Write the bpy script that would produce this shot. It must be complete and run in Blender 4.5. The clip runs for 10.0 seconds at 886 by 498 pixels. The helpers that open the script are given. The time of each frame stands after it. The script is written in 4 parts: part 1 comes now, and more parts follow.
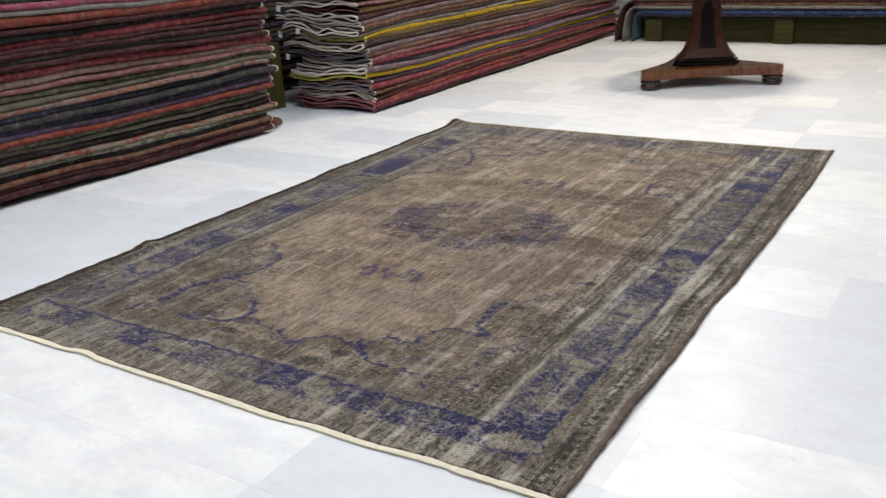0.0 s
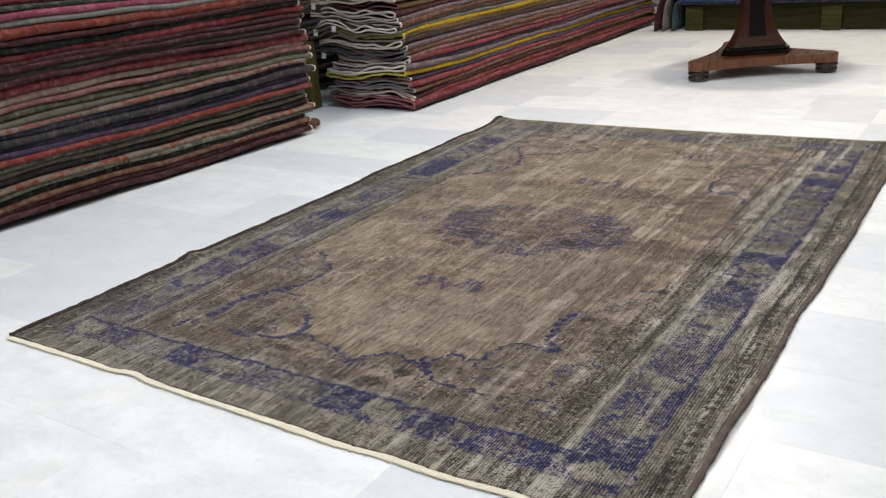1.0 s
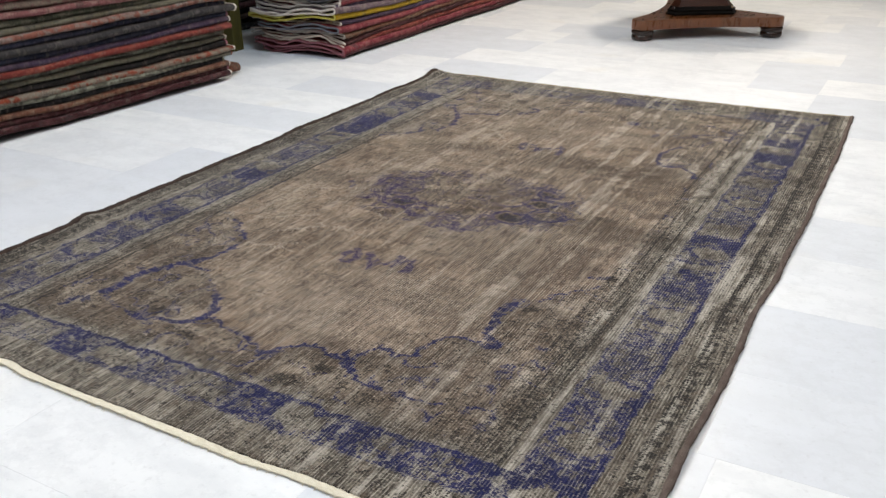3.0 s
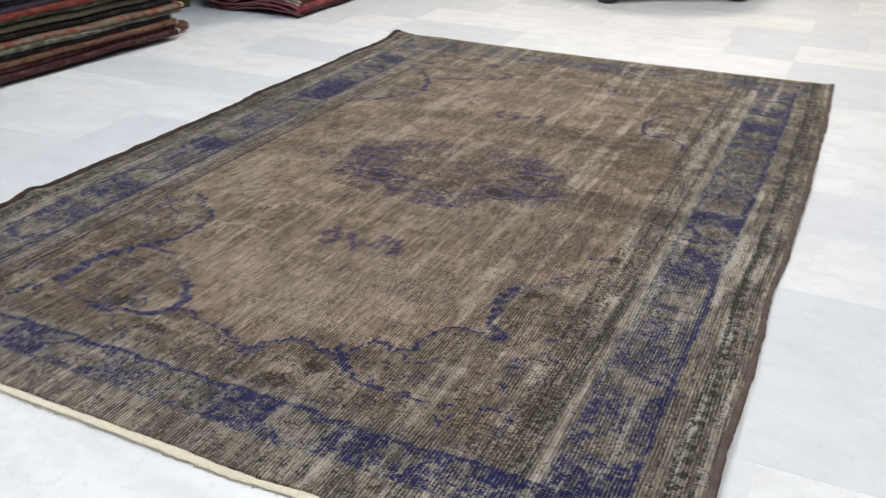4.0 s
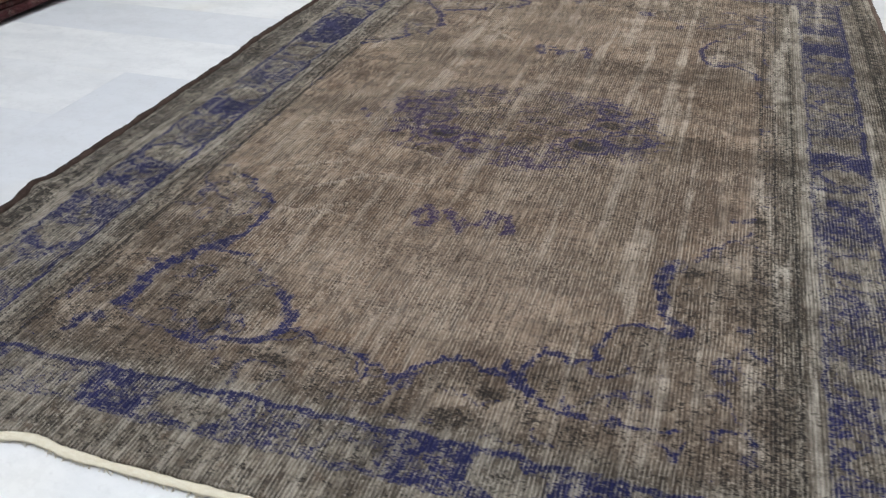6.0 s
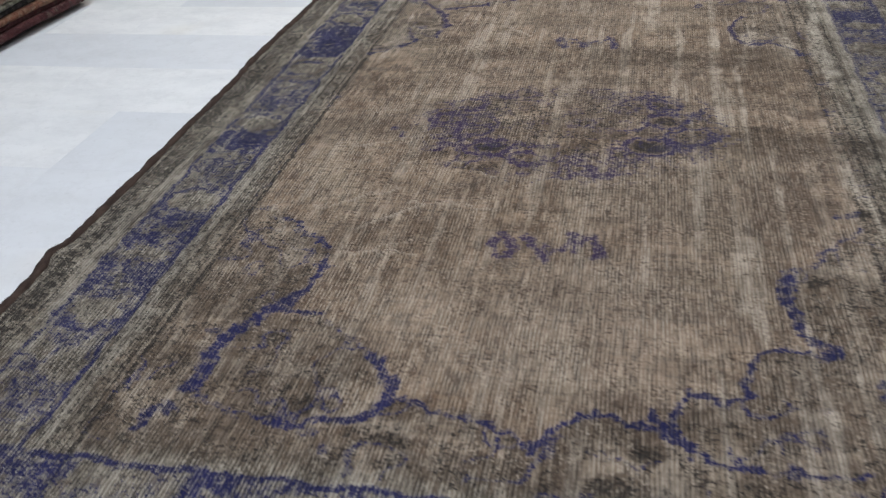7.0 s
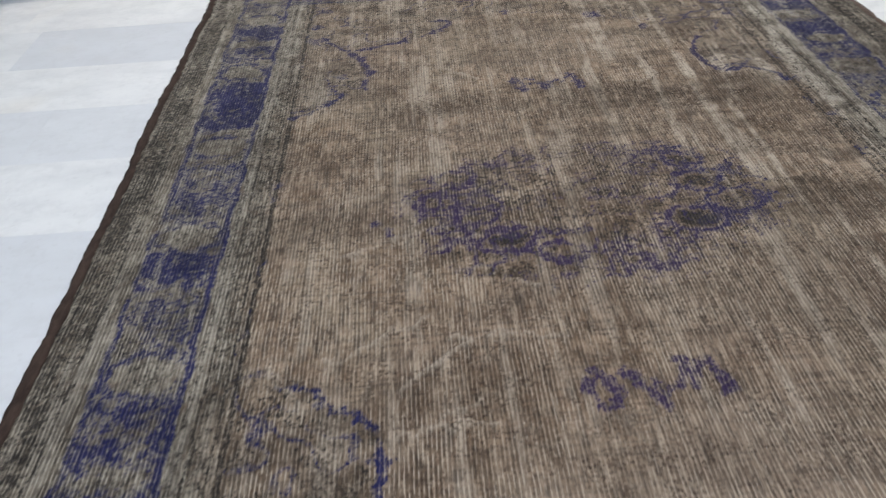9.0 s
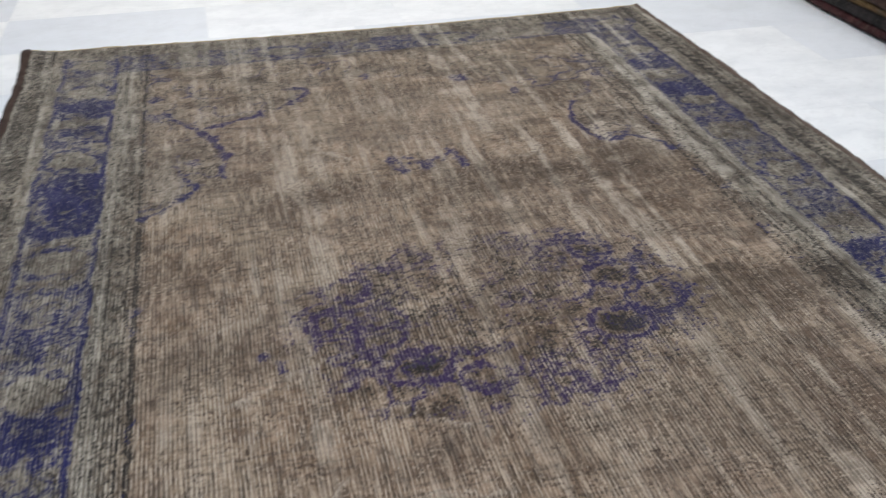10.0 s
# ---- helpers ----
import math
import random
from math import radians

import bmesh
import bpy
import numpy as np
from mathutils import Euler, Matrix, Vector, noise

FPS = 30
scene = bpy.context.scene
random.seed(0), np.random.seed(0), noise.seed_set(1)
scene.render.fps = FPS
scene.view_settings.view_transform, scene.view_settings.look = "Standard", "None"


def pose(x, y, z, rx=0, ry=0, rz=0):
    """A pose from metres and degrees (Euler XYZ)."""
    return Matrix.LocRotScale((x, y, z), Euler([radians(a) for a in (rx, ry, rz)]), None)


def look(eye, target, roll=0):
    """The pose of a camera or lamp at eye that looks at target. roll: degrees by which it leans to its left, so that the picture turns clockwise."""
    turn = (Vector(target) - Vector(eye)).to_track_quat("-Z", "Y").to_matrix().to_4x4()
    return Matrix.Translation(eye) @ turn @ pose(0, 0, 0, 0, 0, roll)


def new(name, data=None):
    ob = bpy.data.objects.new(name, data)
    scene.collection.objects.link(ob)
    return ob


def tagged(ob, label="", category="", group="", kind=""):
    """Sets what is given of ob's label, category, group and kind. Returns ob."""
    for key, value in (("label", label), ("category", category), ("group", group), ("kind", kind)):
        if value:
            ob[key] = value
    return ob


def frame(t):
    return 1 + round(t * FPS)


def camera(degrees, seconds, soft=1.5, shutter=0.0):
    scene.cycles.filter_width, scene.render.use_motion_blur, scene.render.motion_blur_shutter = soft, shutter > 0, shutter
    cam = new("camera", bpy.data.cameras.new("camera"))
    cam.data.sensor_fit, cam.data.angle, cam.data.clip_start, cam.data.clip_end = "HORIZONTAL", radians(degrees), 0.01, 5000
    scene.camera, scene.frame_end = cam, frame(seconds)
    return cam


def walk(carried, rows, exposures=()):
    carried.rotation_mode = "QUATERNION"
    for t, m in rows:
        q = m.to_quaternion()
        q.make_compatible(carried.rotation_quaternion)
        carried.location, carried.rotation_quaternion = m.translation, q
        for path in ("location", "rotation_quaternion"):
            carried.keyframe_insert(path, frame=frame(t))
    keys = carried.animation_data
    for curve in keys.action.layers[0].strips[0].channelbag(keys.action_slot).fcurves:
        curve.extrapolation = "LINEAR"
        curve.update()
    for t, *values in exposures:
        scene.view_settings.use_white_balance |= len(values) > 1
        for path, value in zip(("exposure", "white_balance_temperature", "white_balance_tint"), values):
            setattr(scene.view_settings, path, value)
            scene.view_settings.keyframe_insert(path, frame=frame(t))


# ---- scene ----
cam = camera(53.5, 10.0, 1.3, 0.4)
PATH = [
    (0, (1.517, -2.455, 1.014), (0.492, -0.882, 0.326), -3.2),
    (0.5, (1.429, -2.376, 1.015), (0.337, -0.852, 0.318), -4.8),
    (1, (1.354, -2.381, 1.008), (0.28, -0.844, 0.312), -4.8),
    (1.5, (1.306, -2.406, 1.005), (0.267, -0.855, 0.289), -5.0),
    (2, (1.28, -2.403, 1.005), (0.369, -0.797, 0.235), -3.3),
    (2.5, (1.253, -2.273, 0.987), (0.367, -0.637, 0.252), -2.0),
    (2.7, (1.235, -2.219, 0.995), (0.326, -0.612, 0.227), -1.6),
    (3.8, (1.05, -2.084, 0.972), (0.22, -0.498, 0.081), 1.2),
    (4, (1.001, -2.071, 0.964), (0.234, -0.458, 0.065), 0.4),
    (4.5, (0.908, -2.074, 0.962), (0.269, -0.422, 0.034), -0.8),
    (5, (0.784, -2.018, 0.933), (0.152, -0.374, -0.016), -0.6),
    (5.5, (0.598, -1.956, 0.942), (-0.055, -0.364, -0.076), -3.3),
    (5.7, (0.529, -1.943, 0.936), (-0.059, -0.345, -0.114), -1.2),
    (6.8, (0.197, -1.864, 0.944), (-0.191, -0.221, -0.129), -3.1),
    (7, (0.138, -1.802, 0.925), (-0.274, -0.177, -0.166), -4.4),
    (7.5, (0.022, -1.673, 0.935), (-0.37, -0.052, -0.169), -5.5),
    (8, (-0.136, -1.593, 0.935), (-0.315, 0.058, -0.179), -3.5),
    (8.5, (-0.281, -1.51, 0.938), (-0.373, 0.143, -0.185), -4.5),
    (9, (-0.337, -1.345, 0.92), (-0.306, 0.303, -0.213), -3.5),
    (9.5, (-0.382, -1.175, 0.938), (-0.198, 0.472, -0.182), -1.7),
    (10, (-0.436, -1.052, 0.949), (-0.009, 0.559, -0.156), 0.4),
]
EXPOSURE = [(0, -0.13, 6480, 10), (2.5, -0.12, 6470, 10), (4.0, -0.19, 6440, 10), (4.5, -0.34, 6410, 10), (5.5, -0.26, 6300, 10), (7.0, -0.32, 6200, 10), (8.5, -0.29, 6170, 10), (9.0, -0.36, 6170, 10), (9.5, -0.20, 6200, 10), (10, -0.28, 6110, 10)]
walk(cam, [(t, look(eye, target, roll)) for t, eye, target, roll in PATH], EXPOSURE)

# ---- world and lights ----
world = bpy.data.worlds.new("world")
scene.world = world
world.use_nodes = True
world.node_tree.nodes["Background"].inputs[0].default_value = (0.9, 0.95, 1.0, 1)
world.node_tree.nodes["Background"].inputs[1].default_value = 0.15

CEILING = 3.0
# x, y, watts, width and colour of each ceiling panel
PANELS = [
    (-1.0, -1.7, 50, 0.56, (0.95, 0.97, 1.0)), (1.5, -1.6, 29, 0.56, (0.94, 0.97, 1.0)),
    (-1.3, 0.9, 25, 0.56, (0.66, 0.84, 1.0)), (1.5, 0.9, 23, 0.56, (0.94, 0.97, 1.0)),
    (-0.13, 3.25, 45, 0.34, (1.0, 0.87, 0.70)), (1.9, 3.2, 14, 0.56, (1.0, 0.95, 0.88)), (-0.35, 5.2, 30, 0.56, (1.0, 0.94, 0.86)),
    # no known fixture: added to brighten the rug's far end and floor beyond
    (-0.25, 1.9, 20, 0.56, (1.0, 0.95, 0.88)),
]
for lx, ly, watts, wide, col in PANELS:
    lamp = bpy.data.lights.new("ceiling_lamp", "AREA")
    lamp.shape, lamp.size, lamp.size_y = "RECTANGLE", wide, wide
    lamp.energy, lamp.color = watts, col
    new("ceiling_lamp", lamp).matrix_world = pose(lx, ly, CEILING - 0.07)


# ---- helpers for meshes ----
def finish(bm, name, mats, smooth=True):
    me = bpy.data.meshes.new(name)
    bm.normal_update()
    bm.to_mesh(me)
    bm.free()
    for m in mats if isinstance(mats, (list, tuple)) else [mats]:
        me.materials.append(m)
    if smooth:
        me.shade_smooth()
    return me


def part(name, bm, material, parent=None, label="", smooth=True):
    """One bmesh, in world metres, as one mesh object under its thing."""
    ob = new(name, finish(bm, name, material, smooth))
    if parent is not None:
        ob.parent = parent
        ob.matrix_parent_inverse = Matrix.Translation(-origin_of(parent))
    if label:
        tagged(ob, label)
    return ob


def origin_of(ob):
    return ob.location.copy() if ob.parent is None else Vector((0, 0, 0))


def thing(name, x, y, z, label, category, group="", kind=""):
    ob = new(name)
    ob.empty_display_size = 0.1
    ob.location = (x, y, z)
    return tagged(ob, label, category, group, kind)


def box(bm, x0, x1, y0, y1, z0, z1, bevel=0.0):
    made = bmesh.ops.create_cube(bm, size=1, matrix=Matrix.LocRotScale(
        ((x0 + x1) / 2, (y0 + y1) / 2, (z0 + z1) / 2), None, (x1 - x0, y1 - y0, z1 - z0)))
    if bevel:
        edges = {e for v in made["verts"] for e in v.link_edges}
        bmesh.ops.bevel(bm, geom=list(edges), offset=bevel, segments=2, affect="EDGES", profile=0.6)
    return bm


def boxed(*args):
    return box(bmesh.new(), *args)


def loft(bm, rings, closed_ends=True):
    rows = [[bm.verts.new(p) for p in ring] for ring in rings]
    for a, b in zip(rows, rows[1:]):
        n = len(a)
        for i in range(n):
            bm.faces.new((a[i], a[(i + 1) % n], b[(i + 1) % n], b[i]))
    if closed_ends:
        bm.faces.new(rows[0][::-1])
        bm.faces.new(rows[-1])
    bmesh.ops.recalc_face_normals(bm, faces=bm.faces)
    return rows


def turned(bm, cx, cy, outline, n=28):
    """A turned solid from (radius, height) pairs."""
    loft(bm, [[(cx + r * math.cos(2 * math.pi * i / n), cy + r * math.sin(2 * math.pi * i / n), z) for i in range(n)] for r, z in outline])
    return bm


# ---- materials ----
class Nodes:
    def __init__(self, name):
        self.mat = bpy.data.materials.new(name)
        self.mat.use_nodes = True
        self.t = self.mat.node_tree
        self.bsdf = self.t.nodes["Principled BSDF"]

    def put(self, value, socket):
        if isinstance(value, bpy.types.NodeSocket):
            self.t.links.new(value, socket)
        elif socket.type == "RGBA":
            socket.default_value = (*value, 1) if len(value) == 3 else value
        else:
            socket.default_value = value

    def node(self, kind, out=0, operation="", **inputs):
        n = self.t.nodes.new(kind)
        if operation:
            n.operation = operation
        for k, v in inputs.items():
            self.put(v, n.inputs[int(k[1:])] if k[0] == "i" and k[1:].isdigit() else n.inputs[k])
        return n.outputs[out]

    def coords(self, sx=1.0, sy=1.0, sz=1.0, which=3):
        c = self.t.nodes.new("ShaderNodeTexCoord").outputs[which]
        return self.node("ShaderNodeMapping", Vector=c, Scale=(sx, sy, sz))

    def noise(self, vec, scale, detail=3.0, rough=0.55):
        return self.node("ShaderNodeTexNoise", Vector=vec, Scale=scale, Detail=detail, Roughness=rough)

    def math(self, op, a, b=0.0):
        return self.node("ShaderNodeMath", operation=op, i0=a, i1=b)

    def ramp(self, v, lo, hi, a=0.0, b=1.0):
        n = self.t.nodes.new("ShaderNodeMapRange")
        n.clamp, n.interpolation_type = True, "SMOOTHSTEP"
        for socket, value in zip(n.inputs, (v, lo, hi, a, b)):
            self.put(value, socket)
        return n.outputs[0]

    def mix(self, f, a, b, blend="MIX"):
        n = self.t.nodes.new("ShaderNodeMix")
        n.data_type, n.blend_type = "RGBA", blend
        self.put(f, n.inputs[0])
        self.put(a, n.inputs[6])
        self.put(b, n.inputs[7])
        return n.outputs[2]

    def bump(self, height, strength, distance, before=None):
        n = self.t.nodes.new("ShaderNodeBump")
        self.put(height, n.inputs["Height"])
        n.inputs["Strength"].default_value = strength
        n.inputs["Distance"].default_value = distance
        if before is not None:
            self.t.links.new(before, n.inputs["Normal"])
        return n.outputs[0]

    def done(self, color, rough, normal=None, metal=0.0, spec=0.5):
        self.put(color, self.bsdf.inputs["Base Color"])
        self.put(rough, self.bsdf.inputs["Roughness"])
        self.bsdf.inputs["Metallic"].default_value = metal
        self.bsdf.inputs["Specular IOR Level"].default_value = spec
        if normal is not None:
            self.t.links.new(normal, self.bsdf.inputs["Normal"])
        return self.mat


def pile_material(name, main, second, amount, fleck=(0.05, 0.04, 0.04)):
    """Wool pile seen at a fold: worn colour with blotches of the pattern along the length."""
    main, second = tuple(0.72 * c ** 1.05 for c in main), tuple(0.80 * c ** 1.02 for c in second)
    m = Nodes(name)
    v = m.coords()
    rnd = m.t.nodes.new("ShaderNodeObjectInfo").outputs["Random"]
    shift = m.node("ShaderNodeCombineXYZ", i0=m.math("MULTIPLY", rnd, 37.0), i1=m.math("MULTIPLY", rnd, 91.0), i2=0.0)
    v = m.node("ShaderNodeVectorMath", operation="ADD", i0=v, i1=shift)
    wide = m.node("ShaderNodeMapping", Vector=v, Scale=(1.0, 1.0, 1.6))
    col = m.mix(m.ramp(m.noise(wide, 30.0, 4.0), 0.62 - amount * 0.3, 0.72 - amount * 0.25), main, second)
    col = m.mix(m.ramp(m.noise(wide, 31.0, 2.0), 0.62, 0.70, 0.0, 0.5 * min(1.0, amount + 0.3)), col, fleck)
    # patches of the woven pattern come round at the fold, some a hand wide
    patch = m.node("ShaderNodeMapping", Vector=v, Scale=(1.0, 1.0, 0.5))
    col = m.mix(m.ramp(m.noise(patch, 8.0, 3.0, 0.7), 0.56, 0.62, 0.0, 0.35 + 0.5 * amount), col, second)
    col = m.mix(m.ramp(m.noise(patch, 13.0, 4.0, 0.75), 0.57, 0.63, 0.0, 0.60), col, fleck)
    col = m.mix(m.ramp(m.noise(patch, 34.0, 4.0, 0.75), 0.55, 0.63, 0.0, 0.30), col, (0.22, 0.19, 0.155))
    pale = tuple(1.15 * c + 0.012 for c in main)
    col = m.mix(m.ramp(m.noise(wide, 4.5, 3.0), 0.45, 0.75, 0.0, 0.45), col, pale)
    col = m.mix(m.ramp(m.noise(v, 140.0, 2.0), 0.3, 0.7, 0.35, 0.0), col, tuple(0.35 * c for c in main))
    # creases across the fold: their dark and light sides put into the colour
    lines = m.noise(m.node("ShaderNodeMapping", Vector=v, Scale=(6, 60, 6)), 1.0, 3.0, 0.65)
    col = m.mix(m.ramp(lines, 0.54, 0.68, 0.0, 0.50), col, tuple(0.25 * c for c in main))
    col = m.mix(m.ramp(lines, 0.42, 0.30, 0.0, 0.30), col, tuple(1.3 * c + 0.02 for c in main))
    n = m.bump(m.noise(m.node("ShaderNodeMapping", Vector=v, Scale=(1, 2.5, 1)), 160.0, 3.0), 0.7, 0.006)
    n = m.bump(lines, 0.6, 0.008, n)
    m.bsdf.inputs["Sheen Weight"].default_value = 0.03
    return m.done(col, 0.95, n, spec=0.15)


PILE = {}
for key, main, second, amount in (
    ("pink", (0.36, 0.08, 0.13), (0.48, 0.17, 0.20), 0.4), ("ash grey", (0.30, 0.28, 0.25), (0.20, 0.19, 0.18), 0.3),
    ("brick red", (0.24, 0.045, 0.034), (0.33, 0.10, 0.07), 0.5), ("charcoal", (0.055, 0.05, 0.05), (0.12, 0.10, 0.10), 0.3),
    ("rose red", (0.25, 0.04, 0.055), (0.34, 0.10, 0.10), 0.5), ("dark maroon", (0.07, 0.018, 0.02), (0.13, 0.05, 0.05), 0.4),
    ("dark brown", (0.065, 0.035, 0.028), (0.13, 0.08, 0.06), 0.4), ("cream", (0.38, 0.30, 0.24), (0.30, 0.14, 0.13), 0.5),
    ("dusty pink", (0.30, 0.12, 0.12), (0.36, 0.21, 0.18), 0.4), ("moss green", (0.11, 0.11, 0.075), (0.20, 0.18, 0.13), 0.4),
    ("olive grey", (0.19, 0.17, 0.12), (0.12, 0.11, 0.09), 0.4), ("salmon", (0.32, 0.12, 0.085), (0.28, 0.24, 0.21), 0.6),
    ("navy blue", (0.028, 0.030, 0.055), (0.06, 0.055, 0.08), 0.4), ("purple", (0.085, 0.055, 0.10), (0.14, 0.09, 0.12), 0.4),
    ("orange red", (0.30, 0.065, 0.03), (0.26, 0.23, 0.18), 0.75), ("dark green", (0.045, 0.05, 0.04), (0.13, 0.13, 0.10), 0.5),
    ("ochre", (0.22, 0.14, 0.06), (0.14, 0.08, 0.04), 0.4), ("mustard yellow", (0.55, 0.36, 0.02), (0.42, 0.26, 0.02), 0.3),
    ("mauve", (0.22, 0.15, 0.17), (0.30, 0.23, 0.22), 0.4), ("rust brown", (0.19, 0.075, 0.045), (0.25, 0.15, 0.10), 0.6),
    ("floral sage", (0.28, 0.27, 0.21), (0.09, 0.08, 0.06), 0.6), ("royal blue", (0.035, 0.07, 0.20), (0.06, 0.11, 0.24), 0.4),
    ("teal", (0.05, 0.10, 0.12), (0.10, 0.14, 0.15), 0.4), ("black", (0.02, 0.018, 0.018), (0.05, 0.04, 0.04), 0.3),
):
    PILE[key] = pile_material("wool_" + key.replace(" ", "_"), main, second, amount)


def backing_material(name, main):
    m = Nodes(name)
    v = m.coords()
    col = m.mix(m.noise(v, 45.0, 4.0), tuple(0.6 * c for c in main), tuple(1.15 * c for c in main))
    n = m.bump(m.noise(v, 220.0, 2.0), 0.6, 0.004)
    return m.done(col, 0.95, n, spec=0.15)


BACK = {"pale": backing_material("backing_pale", (0.62, 0.55, 0.48)), "grey": backing_material("backing_grey", (0.42, 0.385, 0.345)),
        "yellow": backing_material("backing_yellow", (0.52, 0.47, 0.10)), "pink": backing_material("backing_pink", (0.33, 0.14, 0.17)),
        "slate": backing_material("backing_slate", (0.14, 0.14, 0.16)), "maroon": backing_material("backing_maroon", (0.24, 0.095, 0.11)),
        "red": backing_material("backing_red", (0.22, 0.08, 0.06)), "olive": backing_material("backing_olive", (0.20, 0.19, 0.13))}


def marble():
    m = Nodes("white_marble")
    v = m.coords()
    info = m.t.nodes.new("ShaderNodeObjectInfo").outputs["Random"]
    isl = m.node("ShaderNodeNewGeometry", out=8)
    rnd = m.math("FRACT", m.math("ADD", info, isl))
    shift = m.node("ShaderNodeCombineXYZ", i0=m.math("MULTIPLY", rnd, 53.0), i1=m.math("MULTIPLY", rnd, 117.0), i2=0.0)
    p = m.node("ShaderNodeVectorMath", operation="ADD", i0=v, i1=shift)
    tone = m.mix(m.ramp(rnd, 0.15, 0.75), (0.695, 0.712, 0.742), (0.835, 0.835, 0.832))
    cloud = m.noise(m.node("ShaderNodeMapping", Vector=p, Rotation=(0, 0, 0.5), Scale=(1.0, 2.0, 1.0)), 5.0, 6.0, 0.62)
    col = m.mix(m.ramp(cloud, 0.36, 0.70, 0.0, 0.42), tone, (0.61, 0.622, 0.635))
    vein = m.math("ABSOLUTE", m.math("SUBTRACT", m.noise(p, 3.2, 7.0, 0.7), 0.5))
    col = m.mix(m.ramp(vein, 0.0, 0.035, 0.10, 0.0), col, (0.48, 0.48, 0.48))
    warm = m.noise(p, 1.7, 2.0)
    col = m.mix(m.ramp(warm, 0.60, 0.78, 0.0, 0.25), col, (0.74, 0.66, 0.50))
    speck = m.noise(p, 60.0, 2.0)
    col = m.mix(m.ramp(speck, 0.60, 0.74, 0.0, 0.16), col, (0.42, 0.41, 0.40))
    grain = m.noise(p, 24.0, 6.0, 0.75)
    col = m.mix(m.ramp(grain, 0.50, 0.70, 0.0, 0.24), col, (0.58, 0.59, 0.60))
    rough = m.ramp(m.noise(v, 9.0, 4.0), 0.3, 0.7, 0.28, 0.45)
    return m.done(col, rough, m.bump(m.noise(v, 14.0, 3.0), 0.06, 0.002), spec=0.45)


def plain(name, a, b, scale, rough, bump=0.1, dist=0.002, stretch=(1, 1, 1), spec=0.5):
    m = Nodes(name)
    v = m.coords(*stretch)
    big = m.noise(v, scale, 5.0, 0.6)
    col = m.mix(m.ramp(big, 0.3, 0.7), a, b)
    fine = m.noise(v, scale * 9, 3.0)
    col = m.mix(m.ramp(fine, 0.35, 0.7, 0.25, 0.0), col, tuple(0.5 * c for c in a))
    return m.done(col, m.ramp(big, 0.3, 0.7, rough * 0.85, min(1.0, rough * 1.15)), m.bump(fine, bump, dist), spec=spec)


MARBLE = marble()
GROUT = plain("grout", (0.76, 0.76, 0.755), (0.80, 0.80, 0.795), 20, 0.6)
PLASTER = plain("wall_plaster", (0.60, 0.61, 0.61), (0.66, 0.67, 0.67), 3, 0.85)
WHITE_CEILING = plain("ceiling_paint", (0.76, 0.76, 0.75), (0.80, 0.80, 0.79), 3, 0.9)
TIMBER = plain("olive_stained_timber", (0.028, 0.026, 0.008), (0.062, 0.056, 0.019), 9, 0.8, 0.35, 0.003, (0.6, 6, 6), 0.15)
TIMBER_DARK = plain("dark_olive_timber", (0.017, 0.018, 0.006), (0.036, 0.034, 0.013), 9, 0.85, 0.35, 0.003, (0.6, 6, 6), 0.08)
TIMBER_UP = plain("olive_timber_post", (0.060, 0.052, 0.012), (0.095, 0.082, 0.020), 9, 0.75, 0.3, 0.003, (6, 6, 0.6), 0.2)
MAHOGANY = plain("polished_mahogany", (0.034, 0.008, 0.003), (0.062, 0.016, 0.005), 9, 0.36, 0.05, 0.001, (1, 1, 5), 0.25)
MAHOGANY_FLAT = plain("mahogany_base", (0.110, 0.034, 0.009), (0.17, 0.056, 0.015), 9, 0.30, 0.05, 0.001, (5, 1, 1))
EBONY = plain("ebonised_wood", (0.006, 0.005, 0.004), (0.010, 0.007, 0.006), 12, 0.55, 0.05, 0.001, (1, 1, 1), 0.10)
TURNED_WOOD = plain("dark_turned_wood", (0.013, 0.005, 0.003), (0.030, 0.011, 0.006), 25, 0.25, 0.1, 0.001)
BRASS = Nodes("worn_brass").done((0.75, 0.62, 0.42), 0.28, metal=1.0)
PAPER = plain("white_paper", (0.74, 0.74, 0.74), (0.80, 0.80, 0.80), 30, 0.8)
METAL_FRAME = plain("white_enamel", (0.74, 0.74, 0.74), (0.78, 0.78, 0.78), 20, 0.4)
glow = Nodes("lamp_diffuser")
glow.bsdf.inputs["Emission Color"].default_value = (1, 0.98, 0.95, 1)
glow.bsdf.inputs["Emission Strength"].default_value = 6.0
DIFFUSER = glow.done((0.8, 0.8, 0.8), 0.6)

# ---- structure ----
X0, X1, Y0, Y1 = -3.3, 3.9, -4.2, 6.4
tagged(part("wall_west", boxed(X0 - 0.15, X0, Y0 - 0.15, Y1 + 0.15, 0, CEILING), PLASTER), "plain off-white plaster wall of the shop", "wall", kind="structure")
tagged(part("wall_east", boxed(X1, X1 + 0.15, Y0 - 0.15, Y1 + 0.15, 0, CEILING), PLASTER), "plain off-white plaster wall of the shop", "wall", kind="structure")
tagged(part("wall_north", boxed(X0, X1, Y1, Y1 + 0.15, 0, CEILING), PLASTER), "plain off-white plaster wall of the shop", "wall", kind="structure")
tagged(part("wall_south", boxed(X0, X1, Y0 - 0.15, Y0, 0, CEILING), PLASTER), "plain off-white plaster wall of the shop", "wall", kind="structure")
tagged(part("ceiling", boxed(X0 - 0.15, X1 + 0.15, Y0 - 0.15, Y1 + 0.15, CEILING, CEILING + 0.15), WHITE_CEILING), "plain white painted ceiling of the shop", "ceiling", kind="structure")
